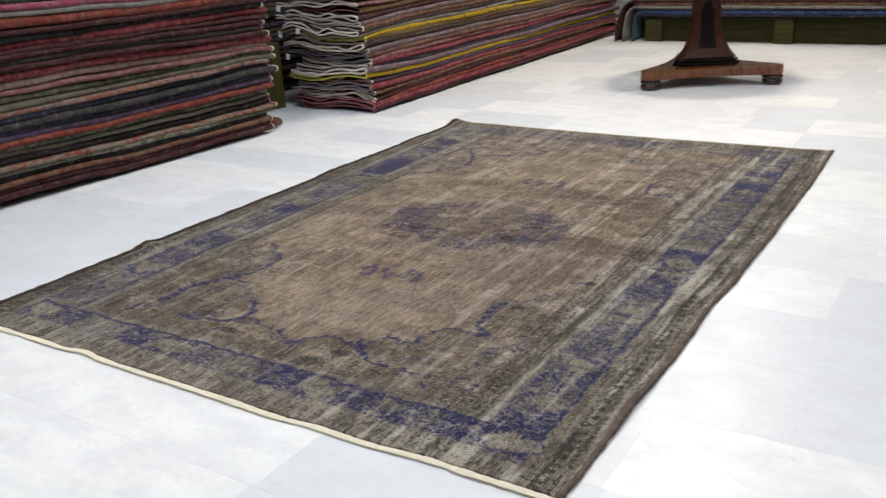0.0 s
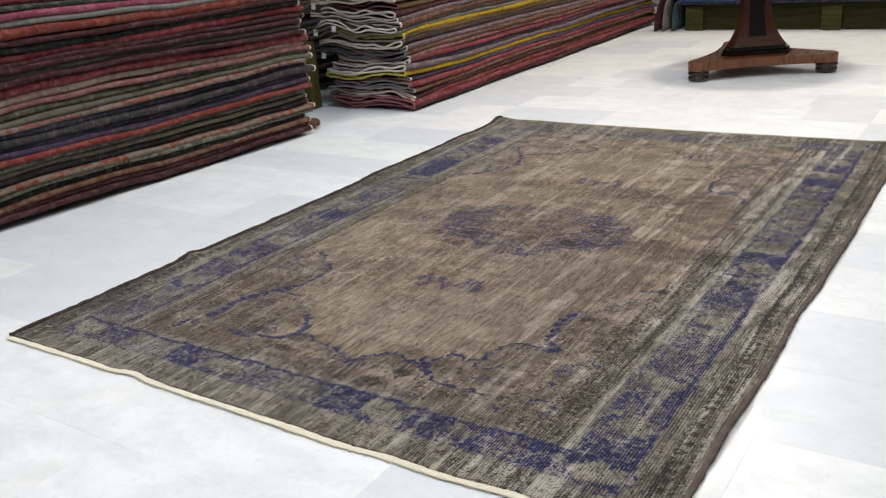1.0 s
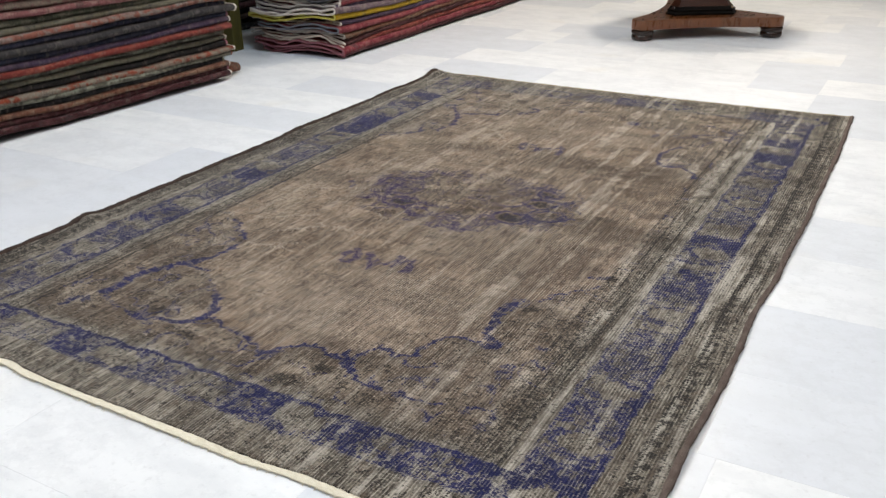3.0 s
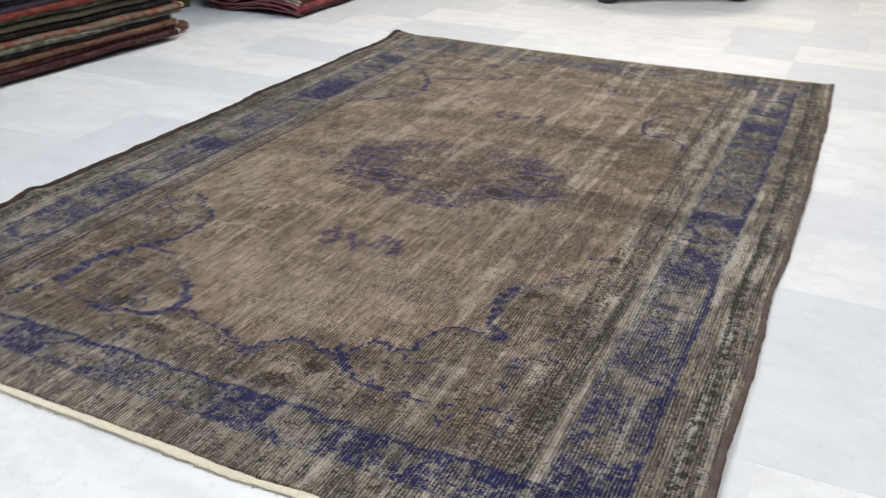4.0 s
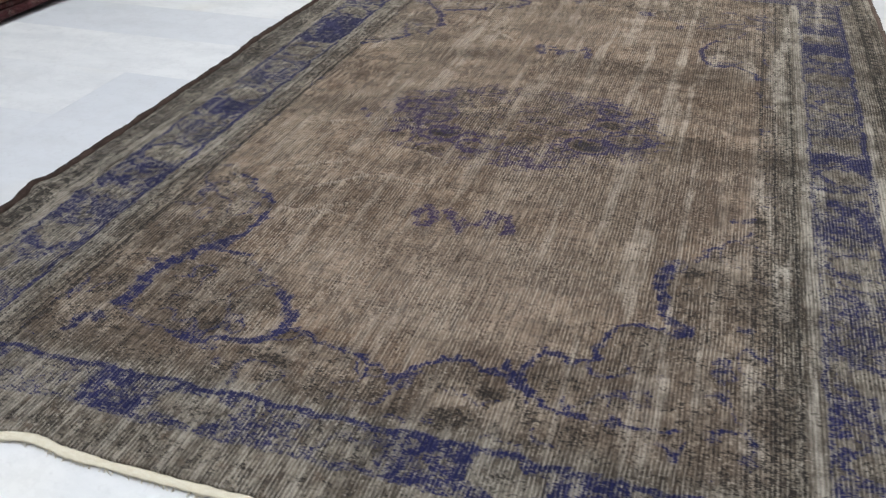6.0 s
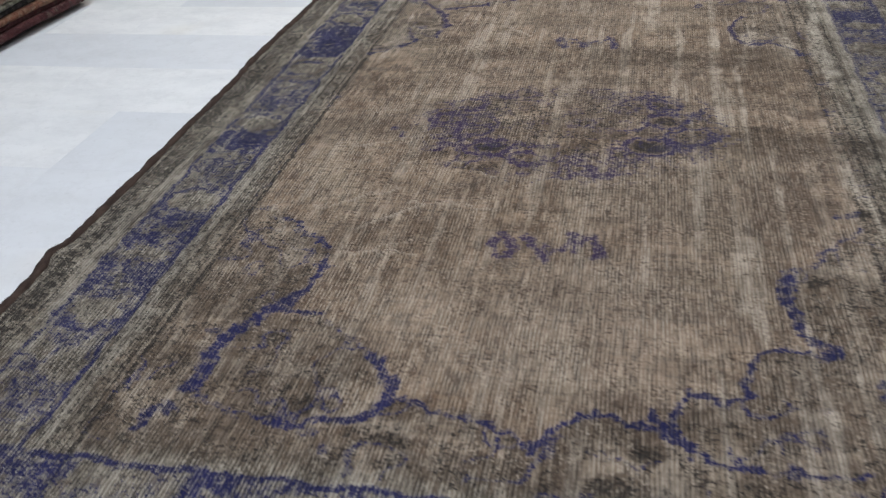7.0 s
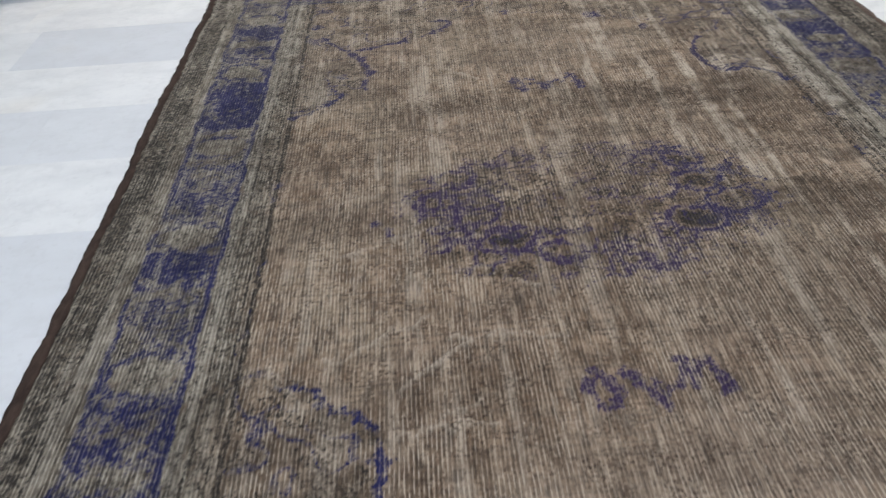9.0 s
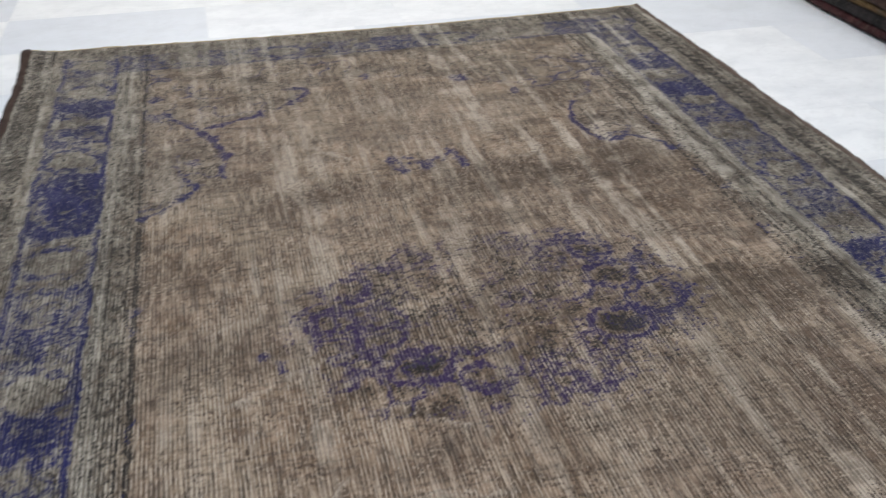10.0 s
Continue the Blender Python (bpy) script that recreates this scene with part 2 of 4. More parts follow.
floor = tagged(part("floor", boxed(X0 - 0.15, X1 + 0.15, Y0 - 0.15, Y1 + 0.15, -0.12, -0.0015), GROUT), "polished white and pale grey marble tile floor", "floor", kind="structure")

for lx, ly, watts, wide, col in PANELS:
    fix = thing("ceiling_light", lx, ly, CEILING, "unseen square white ceiling light panel, switched on", "light", "ceiling lights")
    bm = bmesh.new()
    for a in (-1, 1):
        box(bm, lx + a * 0.315 - 0.015, lx + a * 0.315 + 0.015, ly - 0.33, ly + 0.33, CEILING - 0.05, CEILING - 0.001)
        box(bm, lx - 0.30, lx + 0.30, ly + a * 0.315 - 0.015, ly + a * 0.315 + 0.015, CEILING - 0.05, CEILING - 0.001)
    part("frame", bm, METAL_FRAME, fix, smooth=False)
    part("diffuser", boxed(lx - 0.299, lx + 0.299, ly - 0.299, ly + 0.299, CEILING - 0.04, CEILING - 0.03), DIFFUSER, fix, "glowing white diffuser", smooth=False)


# ---- folded rugs ----
def folded_rug(axis, front, a0, a1, depth, z, thick, colour, back, layer, seed, waves=0.006, lean=0.0, out=1, ripple=0.004, fill=0.47, wavy=10.0, bound=None, reach=9.0, cord_back=""):
    """A rug folded over into a flat bundle: a hairpin of thick cloth whose fold lies at the front.
    axis 'y': it runs along y and its fold faces +x (out=1) or -x; axis 'x': it runs along x and faces -y."""
    rng = random.Random(seed)
    ply = thick * fill
    steps = 17
    back_x = [-depth + (depth - thick * 0.5) * i / (steps - 1) for i in range(steps)]
    turn = [math.pi * i / 6 for i in range(1, 6)]
    inner = max(0.0012, thick * 0.5 - ply)
    outer_path = [(x, 0.0) for x in back_x] + [(-thick * 0.5 + thick * 0.5 * math.sin(q), thick * 0.5 - thick * 0.5 * math.cos(q)) for q in turn] + [(x, thick) for x in back_x[::-1]]
    inner_path = [(x, ply) for x in back_x] + [(-thick * 0.5 + inner * 1.4 * math.sin(q), thick * 0.5 - inner * math.cos(q)) for q in turn] + [(x, thick - ply) for x in back_x[::-1]]
    prof = outer_path + inner_path[::-1]
    half = len(outer_path)
    count = max(14, int((a1 - a0) / 0.055))
    rings = []
    ph = rng.uniform(0, 50)
    for k in range(count + 1):
        s = a0 + (a1 - a0) * k / count
        edge = min(1.0, min(k, count - k) / 2.0)
        bulge = 0.014 * noise.noise((s * 1.3, ph, 0)) + 0.007 * noise.noise((s * 6.0, ph, 3)) + 0.0025 * noise.noise((s * 19.0, ph, 5))
        rise = waves * (noise.noise((s * 1.1, layer * 0.13, 1)) + 0.35 * noise.noise((s * 3.7, layer * 0.3, 7)))
        slim = 0.97 + 0.05 * edge + 0.16 * noise.noise((s * 2.6, ph, 9)) + 0.10 * noise.noise((s * 9.0, ph, 12))
        ring = []
        for px, pz in prof:
            deep = -px / depth
            loose = math.exp(-(min(s - a0, a1 - s) / 0.25) ** 2)
            sag = ripple * (0.3 + loose) * (noise.noise((px * wavy, layer * 0.17, 4 + s)) + (0.22 * noise.noise((px * 13.0, ph, 8)) if pz < thick * 0.5 else 0.40 * noise.noise((px * 11.0, ph, 11))))
            f = front + lean * s + out * (px + bulge * (1 - deep))
            w = z + max(0.0, rise + waves * 0.7) + sag + pz * slim
            w = max(w, 0.002)
            ring.append((f, s, w) if axis == "y" else (s, front - px - bulge * (1 - deep), w))
        rings.append(ring)
    bm = bmesh.new()
    rows = loft(bm, rings, False)
    for f in bm.faces:
        f.smooth = True
    for row in (rows[0], rows[-1]):
        out_row, in_row = row[:half], row[half:][::-1]
        for i in range(half - 1):
            f = bm.faces.new((out_row[i], out_row[i + 1], in_row[i + 1], in_row[i]))
            f.material_index = 1
    bmesh.ops.recalc_face_normals(bm, faces=bm.faces)
    me = bpy.data.meshes.new("folded_rug")
    bm.to_mesh(me)
    bm.free()
    me.materials.append(PILE[colour])
    me.materials.append(BACK[back])
    ob = new("folded_rug", me)
    if bound:
        # the overcast end of the cloth, a thick cord that follows the hairpin
        end_ring = rings[0] if bound < 0 else rings[-1]
        a, b = end_ring[:half], end_ring[half:][::-1]
        mid = [((Vector(p) + Vector(q)) / 2, px) for p, q, (px, _) in zip(a, b, outer_path) if px > -reach]
        tube, sections = bmesh.new(), []
        for i, (p, px) in enumerate(mid):
            t = (mid[min(i + 1, len(mid) - 1)][0] - mid[max(i - 1, 0)][0]).normalized()
            n = t.cross(Vector((0, 1, 0))).normalized()
            r = (ply * 0.60 + 0.0008) * (1 + 0.30 * noise.noise((px * 40, ph, pz + i)))
            sections.append([p + n * r * math.cos(k * math.pi / 3) + Vector((0, bound * 0.4 * r + 1.1 * r * math.sin(k * math.pi / 3), 0)) for k in range(6)])
        for sec in sections:
            for v in sec:
                v.z = max(v.z, 0.001)
        loft(tube, sections)
        part("overcast_end", tube, BACK[cord_back or back], ob, "thick woollen overcast end")
    return ob


def price_tag(parent, x, y, z, w=0.028, h=0.034, tilt=0.2):
    bm = boxed(-w / 2, w / 2, -0.0008, 0.0008, -h, 0)
    bmesh.ops.transform(bm, matrix=pose(x, y, z, 0, math.degrees(tilt), 8), verts=bm.verts)
    return part("price_tag", bm, PAPER, parent, "small blank white paper tag", smooth=False)


rng = random.Random(11)
# the long pile beside the displayed rug, from the floor up
pile_a = ["dark maroon", "dark maroon", "rust brown", "black", "floral sage", "orange red", "black", "olive grey", "floral sage", "brick red", "purple",
          "navy blue", "charcoal", "navy blue", "salmon", "olive grey", "moss green", "dusty pink", "cream", "rose red", "dark maroon", "olive grey", "dark maroon",
          # the black layer in this row stands in for a shaded gap in the pile
          "dark maroon", "rose red", "black", "dark maroon", "brick red", "ash grey", "pink", "dark green", "rose red"]
backs_a = ["maroon", "red", "olive", "slate", "pale", "red", "slate", "olive", "pale", "red", "grey", "slate", "slate", "slate", "pale", "olive", "olive", "pale", "pale", "red",
           "maroon", "olive", "maroon", "maroon", "pink", "slate", "grey", "red", "pale", "pink", "olive", "red"]
z = 0.004
for i, (c, b) in enumerate(zip(pile_a, backs_a)):
    th = rng.uniform(0.021, 0.031) if i < 15 or c not in ("brick red", "rose red") else rng.uniform(0.034, 0.044)
    end = 1.055 + rng.uniform(-0.035, 0.030) + 0.065 * min(1.0, i / 14)
    ob = folded_rug("y", -1.925 + rng.uniform(-0.016, 0.016), -2.3, end, 0.72, z, th, c, b, i, 100 + i, 0.027, 0.068, bound=1, reach=0.20, cord_back=("pale", "pink", "pale", "olive", "red")[i % 5])
    tagged(ob, c + " wool rug folded flat in a tall pile", "rug", "rugs in the pile beside the carpet")
    z += th * 0.97
# the loose corner of a rug that sticks out at the foot of that pile
ob = folded_rug("y", -1.90, 0.70, 1.20, 0.16, 0.006, 0.045, "rust brown", "red", 3, 77, 0.004, 0.0)
tagged(ob, "rust brown rug end curling out at the pile's foot", "rug", "rugs in the pile beside the carpet")

# the pile behind it, towards the far wall
pile_b = ["dark maroon", "rose red", "brick red", "dark maroon", "rust brown", "rose red", "purple", "mustard yellow", "mauve", "purple", "rose red", "dusty pink",
          "rust brown", "mauve", "dark brown", "ochre", "mustard yellow", "ash grey", "dark brown", "rust brown", "mauve", "dark maroon", "ochre", "dusty pink",
          "charcoal", "ash grey", "rust brown", "moss green", "dark maroon", "mauve"]
backs_b = ["maroon", "maroon", "pale", "pale", "grey", "slate", "pale", "yellow", "pale", "grey", "pale", "grey", "slate", "grey", "pale", "pale", "yellow", "olive", "pale",
           "pale", "pale", "grey", "pink", "pale", "slate", "pink", "pale", "slate", "pale", "pale"]
z = 0.004
for i, (c, b) in enumerate(zip(pile_b, backs_b)):
    th = rng.uniform(0.022, 0.030) + (0.006 if c == "mustard yellow" else 0.0)
    y0 = 1.67 + rng.uniform(-0.04, 0.04)
    dp = 0.60 + rng.uniform(-0.08, 0.07)
    fr = -1.612 - 0.0028 * i + rng.uniform(-0.008, 0.008)
    ob = folded_rug("y", fr, y0, 5.42 + rng.uniform(-0.06, 0.06), dp, z, th, c, b, i, 300 + i, 0.013, 0.012, 1, 0.040, rng.uniform(0.28, 0.36), 4.2, -1)
    tagged(ob, c + " wool rug folded flat in a long pile", "rug", "rugs in the pile towards the far wall")
    if i in (9, 12, 17, 18, 23):
        price_tag(ob, fr - dp * (0.93 if i != 18 else 0.75), y0 - 0.006, z + 0.02)
    if i == 5:
        price_tag(ob, fr + 0.07, 5.40, z + 0.0, 0.03, 0.03, 0.7)
    z += th * 0.96

# the pile on the other side of the displayed rug
pile_d = ["dark maroon", "black", "ochre", "dark brown", "charcoal", "ochre", "dark maroon", "navy blue", "dark brown", "moss green", "charcoal", "rust brown",
          "dark maroon", "black", "olive grey", "dark brown", "rose red", "charcoal"]
z = 0.004
for i, c in enumerate(pile_d):
    th = rng.uniform(0.026, 0.034)
    ob = folded_rug("y", 1.505 + rng.uniform(-0.008, 0.008), 0.55 + rng.uniform(-0.03, 0.03), 1.95 + rng.uniform(-0.03, 0.03), 0.70, z, th, c, "maroon", i, 500 + i, 0.005, 0.0, -1)
    tagged(ob, c + " wool rug folded flat in a low pile", "rug", "rugs in the low pile across the floor")
    z += th * 0.97

# pallet at the far end and the rugs on it
PY = 4.95
pal = thing("pallet", 0.5, PY + 0.4, 0, "low olive-stained timber platform carrying stacked rugs", "pallet")
for px in (-1.06, 0.0, 1.06, 2.12):
    part("post", boxed(px - 0.072, px + 0.072, PY, PY + 0.10, 0.001, 0.185, 0.004), TIMBER, pal, "olive-stained timber block", smooth=False)
    part("post", boxed(px - 0.072, px + 0.072, PY + 0.75, PY + 0.85, 0.001, 0.185, 0.004), TIMBER, pal, "olive-stained timber block", smooth=False)
for px in (-0.53, 0.53, 1.59):
    part("board", boxed(px - 0.455, px + 0.455, PY + 0.035, PY + 0.06, 0.012, 0.1030, 0.001), TIMBER_DARK, pal, smooth=False)
    part("board", boxed(px - 0.455, px + 0.455, PY + 0.037, PY + 0.06, 0.103, 0.184, 0.003), TIMBER_DARK, pal, smooth=False)
for k in range(5):
    yy = PY + 0.004 + k * 0.172
    part("slat", boxed(-1.14, 2.20, yy, yy + 0.15, 0.186, 0.205, 0.003), TIMBER_DARK, pal, smooth=False)

pile_c = ["navy blue", "royal blue", "navy blue", "ash grey", "rust brown", "dark maroon", "olive grey", "mustard yellow", "moss green", "dark brown", "salmon", "charcoal",
          "navy blue", "cream", "rust brown", "dark green", "rose red", "olive grey"]
z = 0.207
for i, c in enumerate(pile_c):
    th = rng.uniform(0.018, 0.026)
    ob = folded_rug("x", PY - 0.03 + rng.uniform(-0.006, 0.006), -1.22 + rng.uniform(-0.03, 0.03), 2.25 + rng.uniform(-0.05, 0.05), 0.82, z, th, c, "grey", i, 700 + i, 0.004)
    tagged(ob, c + " wool rug lying folded on the timber platform", "rug", "rugs on the platform")
    z += th * 0.97


def hanging_rug(x_top, x_foot, y0, y1, z_top, colour, label, seed, thick=0.014):
    """The end of a rug that slides off the platform and hangs down to the floor."""
    bm = bmesh.new()
    n, ph, rings = 16, seed * 3.1, []
    for k in range(n + 1):
        u = k / n
        x = x_top + (x_foot - x_top) * (math.sin(u * math.pi / 2) ** 0.7) + 0.012 * noise.noise((u * 4, ph, 0))
        zz = 0.004 + (z_top - 0.004) * math.cos(u * math.pi / 2) ** 0.75
        zz = max(0.004, zz)
        w = 0.02 * noise.noise((u * 3, ph, 2))
        nx = -thick * (0.3 + 0.7 * u)
        rings.append([(x, y0 + w, zz), (x, (y0 + y1) / 2 + w, zz + 0.004), (x, y1 + w, zz), (x + nx, y1 + w, zz + thick * (1 - u)), (x + nx, (y0 + y1) / 2 + w, zz + thick * (1 - u) + 0.004), (x + nx, y0 + w, zz + thick * (1 - u))])
    loft(bm, rings)
    return tagged(part("hanging_rug", bm, PILE[colour]), label, "rug", "rugs on the platform")


hanging_rug(-1.16, -1.22, PY - 0.045, PY + 0.5, 0.235, "teal", "teal rug end hanging off the timber platform", 1)
hanging_rug(-1.17, -1.30, PY - 0.055, PY + 0.5, 0.285, "ash grey", "grey rug end hanging off the timber platform", 2)
hanging_rug(-1.18, -1.36, PY - 0.050, PY + 0.5, 0.33, "dark maroon", "dark red rug end hanging off the platform", 3)

# unseen dark rugs, added as a backdrop for the darkness in the gap
z = 0.004
for i in range(30):
    c = ("black", "charcoal", "dark brown", "navy blue", "dark maroon")[i % 5]
    th = rng.uniform(0.030, 0.038)
    ob = folded_rug("y", -2.66 + rng.uniform(-0.01, 0.01), 0.9, 3.0, 0.5, z, th, c, "slate", i, 900 + i, 0.004)
    tagged(ob, c + " wool rug added as dark backing behind the gap", "rug", "dark rugs by the wall")
    z += th * 0.97

# timber post in the gap between the two long piles
tagged(part("timber_post", boxed(-2.40, -2.28, 1.58, 1.66, 0.001, 0.40, 0.004), TIMBER_UP, smooth=False), "olive-stained upright timber post between the rug piles", "post")

# ---- pedestal table ----
FEET = [(-0.322, 2.815), (0.314, 3.200)]
ex, ey = (FEET[0][0] + FEET[1][0]) / 2, (FEET[0][1] + FEET[1][1]) / 2
side = math.dist(*FEET)
nx, ny = -(FEET[1][1] - FEET[0][1]) / side, (FEET[1][0] - FEET[0][0]) / side
FEET.append((ex + nx * side * 0.866, ey + ny * side * 0.866))
TX, TY = sum(f[0] for f in FEET) / 3, sum(f[1] for f in FEET) / 3
table = thing("pedestal_table", TX, TY, 0, "polished mahogany pedestal table on a three-footed base with ebonised panels", "table")
for fx, fy in FEET:
    part("foot", turned(bmesh.new(), fx, fy, [(0.042, 0.001), (0.056, 0.006), (0.061, 0.02), (0.058, 0.032), (0.052, 0.036), (0.060, 0.041), (0.063, 0.049), (0.060, 0.057), (0.054, 0.062)]), TURNED_WOOD, table, "dark turned bun foot")


def base_outline(r_foot, inset):
    """A triangle with rounded corners over the feet and hollow sides."""
    pts = []
    for k in range(3):
        fx, fy = FEET[k]
        a = math.atan2(fy - TY, fx - TX)
        for j in range(-4, 5):
            q = a + j * 0.36
            pts.append((fx + r_foot * math.cos(q), fy + r_foot * math.sin(q)))
        gx, gy = FEET[(k + 1) % 3]
        b = math.atan2(gy - TY, gx - TX)
        pa = (fx + r_foot * math.cos(a + 1.44), fy + r_foot * math.sin(a + 1.44))
        pb = (gx + r_foot * math.cos(b - 1.44), gy + r_foot * math.sin(b - 1.44))
        mx, my = (pa[0] + pb[0]) / 2, (pa[1] + pb[1]) / 2
        d = math.hypot(mx - TX, my - TY)
        for j in range(1, 10):
            u = j / 10
            pull = inset * 4 * u * (1 - u)
            x, y = pa[0] + (pb[0] - pa[0]) * u, pa[1] + (pb[1] - pa[1]) * u
            pts.append((x - (mx - TX) / d * pull, y - (my - TY) / d * pull))
    return pts


outline = base_outline(0.062, 0.045)
bm = bmesh.new()
loft(bm, [[(TX + (x - TX) * s, TY + (y - TY) * s, z) for x, y in outline] for s, z in ((0.985, 0.063), (1.0, 0.066), (1.0, 0.112), (0.99, 0.117))])
part("base_plate", bm, MAHOGANY_FLAT, table, "hollow-sided mahogany base plate", smooth=False)

face = [math.atan2(FEET[k][1] + FEET[(k + 1) % 3][1] - 2 * TY, FEET[k][0] + FEET[(k + 1) % 3][0] - 2 * TX) for k in range(3)]


def tri_ring(r, z, chamfer=0.22):
    """A three-sided ring with cut corners; r is the distance from the middle to each side."""
    pts = []
    for k in range(3):
        a = face[k]
        half = r * math.tan(math.pi / 3) * (1 - chamfer)
        for s in (-1, -0.5, 0, 0.5, 1):
            pts.append((TX + r * math.cos(a) - s * half * math.sin(a) * 1, TY + r * math.sin(a) + s * half * math.cos(a) * 1, z))
    return pts


def column_radius(z):
    """Side distance of the waisted column at a height."""
    u = max(0.0, min(1.0, (z - 0.165) / 0.28))
    return 0.062 + 0.060 * (1 - u) ** 2.6


bm = bmesh.new()
loft(bm, [tri_ring(r, z, 0.30) for r, z in ((0.140, 0.118), (0.142, 0.128), (0.133, 0.136), (0.137, 0.146), (0.127, 0.154), (0.124, 0.166))])
part("plinth", bm, EBONY, table, "black moulded plinth", smooth=False)
bm = bmesh.new()
loft(bm, [tri_ring(column_radius(z), z, 0.30) for z in [0.166 + 0.54 * k / 26 for k in range(27)]])
part("column", bm, MAHOGANY, table, "waisted three-sided mahogany column", smooth=False)
for k in range(3):
    a = face[k]
    for name, mat, grow, off in (("panel_edge", TURNED_WOOD, 0.006, 0.0015), ("panel", EBONY, 0.0, 0.003)):
        bm = bmesh.new()
        rows = []
        for j in range(15):
            u = j / 14
            z = 0.225 - grow + (0.275 + 2 * grow) * u
            half = (0.050 - 0.012 * min(1.0, u * 2.2)) + grow
            if u > 0.80:
                half *= max(0.02, ((1 - u) / 0.20)) ** 0.6
            r = column_radius(z) + off
            rows.append([(TX + q * math.cos(a) - s * half * math.sin(a), TY + q * math.sin(a) + s * half * math.cos(a), z) for s, q in ((-1, r), (1, r), (1, r - 0.008), (-1, r - 0.008))])
        loft(bm, rows)
        part(name, bm, mat, table, "black pointed inlay panel" if name == "panel" else "dark line round the inlay", smooth=False)
    # small carved brass scroll at each corner of the column's foot
    b = a + math.pi / 3
    bm = bmesh.new()
    cx, cy = TX + 0.185 * math.cos(b), TY + 0.185 * math.sin(b)
    bmesh.ops.create_uvsphere(bm, u_segments=12, v_segments=8, radius=0.02, matrix=pose(cx, cy, 0.150) @ Matrix.Diagonal((1, 1, 0.8, 1)))
    bmesh.ops.create_uvsphere(bm, u_segments=12, v_segments=8, radius=0.014, matrix=pose(cx - 0.03 * math.cos(b), cy - 0.03 * math.sin(b), 0.17))
    part("scroll_mount", bm, TURNED_WOOD if k else BRASS, table, "small carved scroll at the column's foot")
part("tabletop", turned(bmesh.new(), TX, TY, [(0.10, 0.705), (0.41, 0.71), (0.445, 0.72), (0.46, 0.735), (0.455, 0.748), (0.44, 0.752)], 64), MAHOGANY_FLAT, table, "round mahogany top")

# ---- the displayed rug ----
RX0, RX1, RY0, RY1 = -0.972, 0.926, -1.212, 1.598
STEP = 0.004
NXV, NYV = int((RX1 - RX0) / STEP) + 1, int((RY1 - RY0) / STEP) + 1
GX, GY = np.meshgrid(np.linspace(RX0, RX1, NXV), np.linspace(RY0, RY1, NYV))


def cloud(sx, sy, seed, octaves=3):
    """Smooth value noise from 0 to 1 with cells of sx by sy metres."""
    total, amp, norm = np.zeros_like(GX), 1.0, 0.0
    for o in range(octaves):
        r = np.random.RandomState(seed + 17 * o)
        u, v = (GX - RX0) / sx * 2 ** o, (GY - RY0) / sy * 2 ** o
        iu, iv = u.astype(int), v.astype(int)
        fu, fv = u - iu, v - iv
        fu, fv = fu * fu * (3 - 2 * fu), fv * fv * (3 - 2 * fv)
        grid = r.rand(iv.max() + 2, iu.max() + 2)
        total += amp * ((grid[iv, iu] * (1 - fu) + grid[iv, iu + 1] * fu) * (1 - fv) + (grid[iv + 1, iu] * (1 - fu) + grid[iv + 1, iu + 1] * fu) * fv)
        norm += amp
        amp *= 0.55
    return total / norm


def soft(d, lo, hi):
    t = np.clip((d - lo) / (hi - lo), 0, 1)
    return t * t * (3 - 2 * t)


BLUE, DARK, PALE = np.zeros_like(GX), np.zeros_like(GX), np.zeros_like(GX)
wob_x, wob_y = 0.030 * (cloud(0.035, 0.035, 71, 2) - 0.5), 0.030 * (cloud(0.035, 0.035, 72, 2) - 0.5)
PXX = GX + wob_x + 0.016 * (cloud(0.011, 0.011, 73, 2) - 0.5)
PYY = GY + wob_y + 0.020 * (cloud(0.011, 0.011, 74, 2) - 0.5)


def smooth_line(points, per=14):
    p = [points[0], *points, points[-1]]
    out = []
    for i in range(1, len(p) - 2):
        a, b, c, d = (np.array(q, float) for q in p[i - 1:i + 3])
        for t in np.linspace(0, 1, per, endpoint=False):
            out.append(0.5 * (2 * b + (c - a) * t + (2 * a - 5 * b + 4 * c - d) * t * t + (3 * b - a - 3 * c + d) * t ** 3))
    out.append(np.array(points[-1], float))
    return np.array(out)


def stroke(layer, points, width, strength=1.0, broken=0.0, dash=0.0):
    """Draw a woven line of that width into a layer, worn away in places."""
    line = smooth_line(points)
    lo, hi = line.min(0) - width * 2, line.max(0) + width * 2
    ix = np.where((GX[0] > lo[0]) & (GX[0] < hi[0]))[0]
    iy = np.where((GY[:, 0] > lo[1]) & (GY[:, 0] < hi[1]))[0]
    if not len(ix) or not len(iy):
        return
    sl = (slice(iy[0], iy[-1] + 1), slice(ix[0], ix[-1] + 1))
    d, along = np.full(GX[sl].shape, 9.0), np.zeros(GX[sl].shape)
    way = np.concatenate([[0.0], np.cumsum(np.linalg.norm(np.diff(line, axis=0), axis=1))])
    for q, far in zip(line, way):
        e = (PXX[sl] - q[0]) ** 2 + (PYY[sl] - q[1]) ** 2
        along = np.where(e < d, far, along)
        d = np.minimum(d, e)
    v = 1 - soft(np.sqrt(d), width * 0.35, width)
    if dash:
        v = v * (0.50 + 0.50 * soft(np.sin(2 * math.pi * along / dash), -0.75, 0.0))
    if broken:
        v = v * (0.30 + 0.70 * soft(0.6 * WEAR[sl] + 0.4 * SMALL[sl], broken - 0.02, broken + 0.20))
    layer[sl] = np.maximum(layer[sl], v * strength)


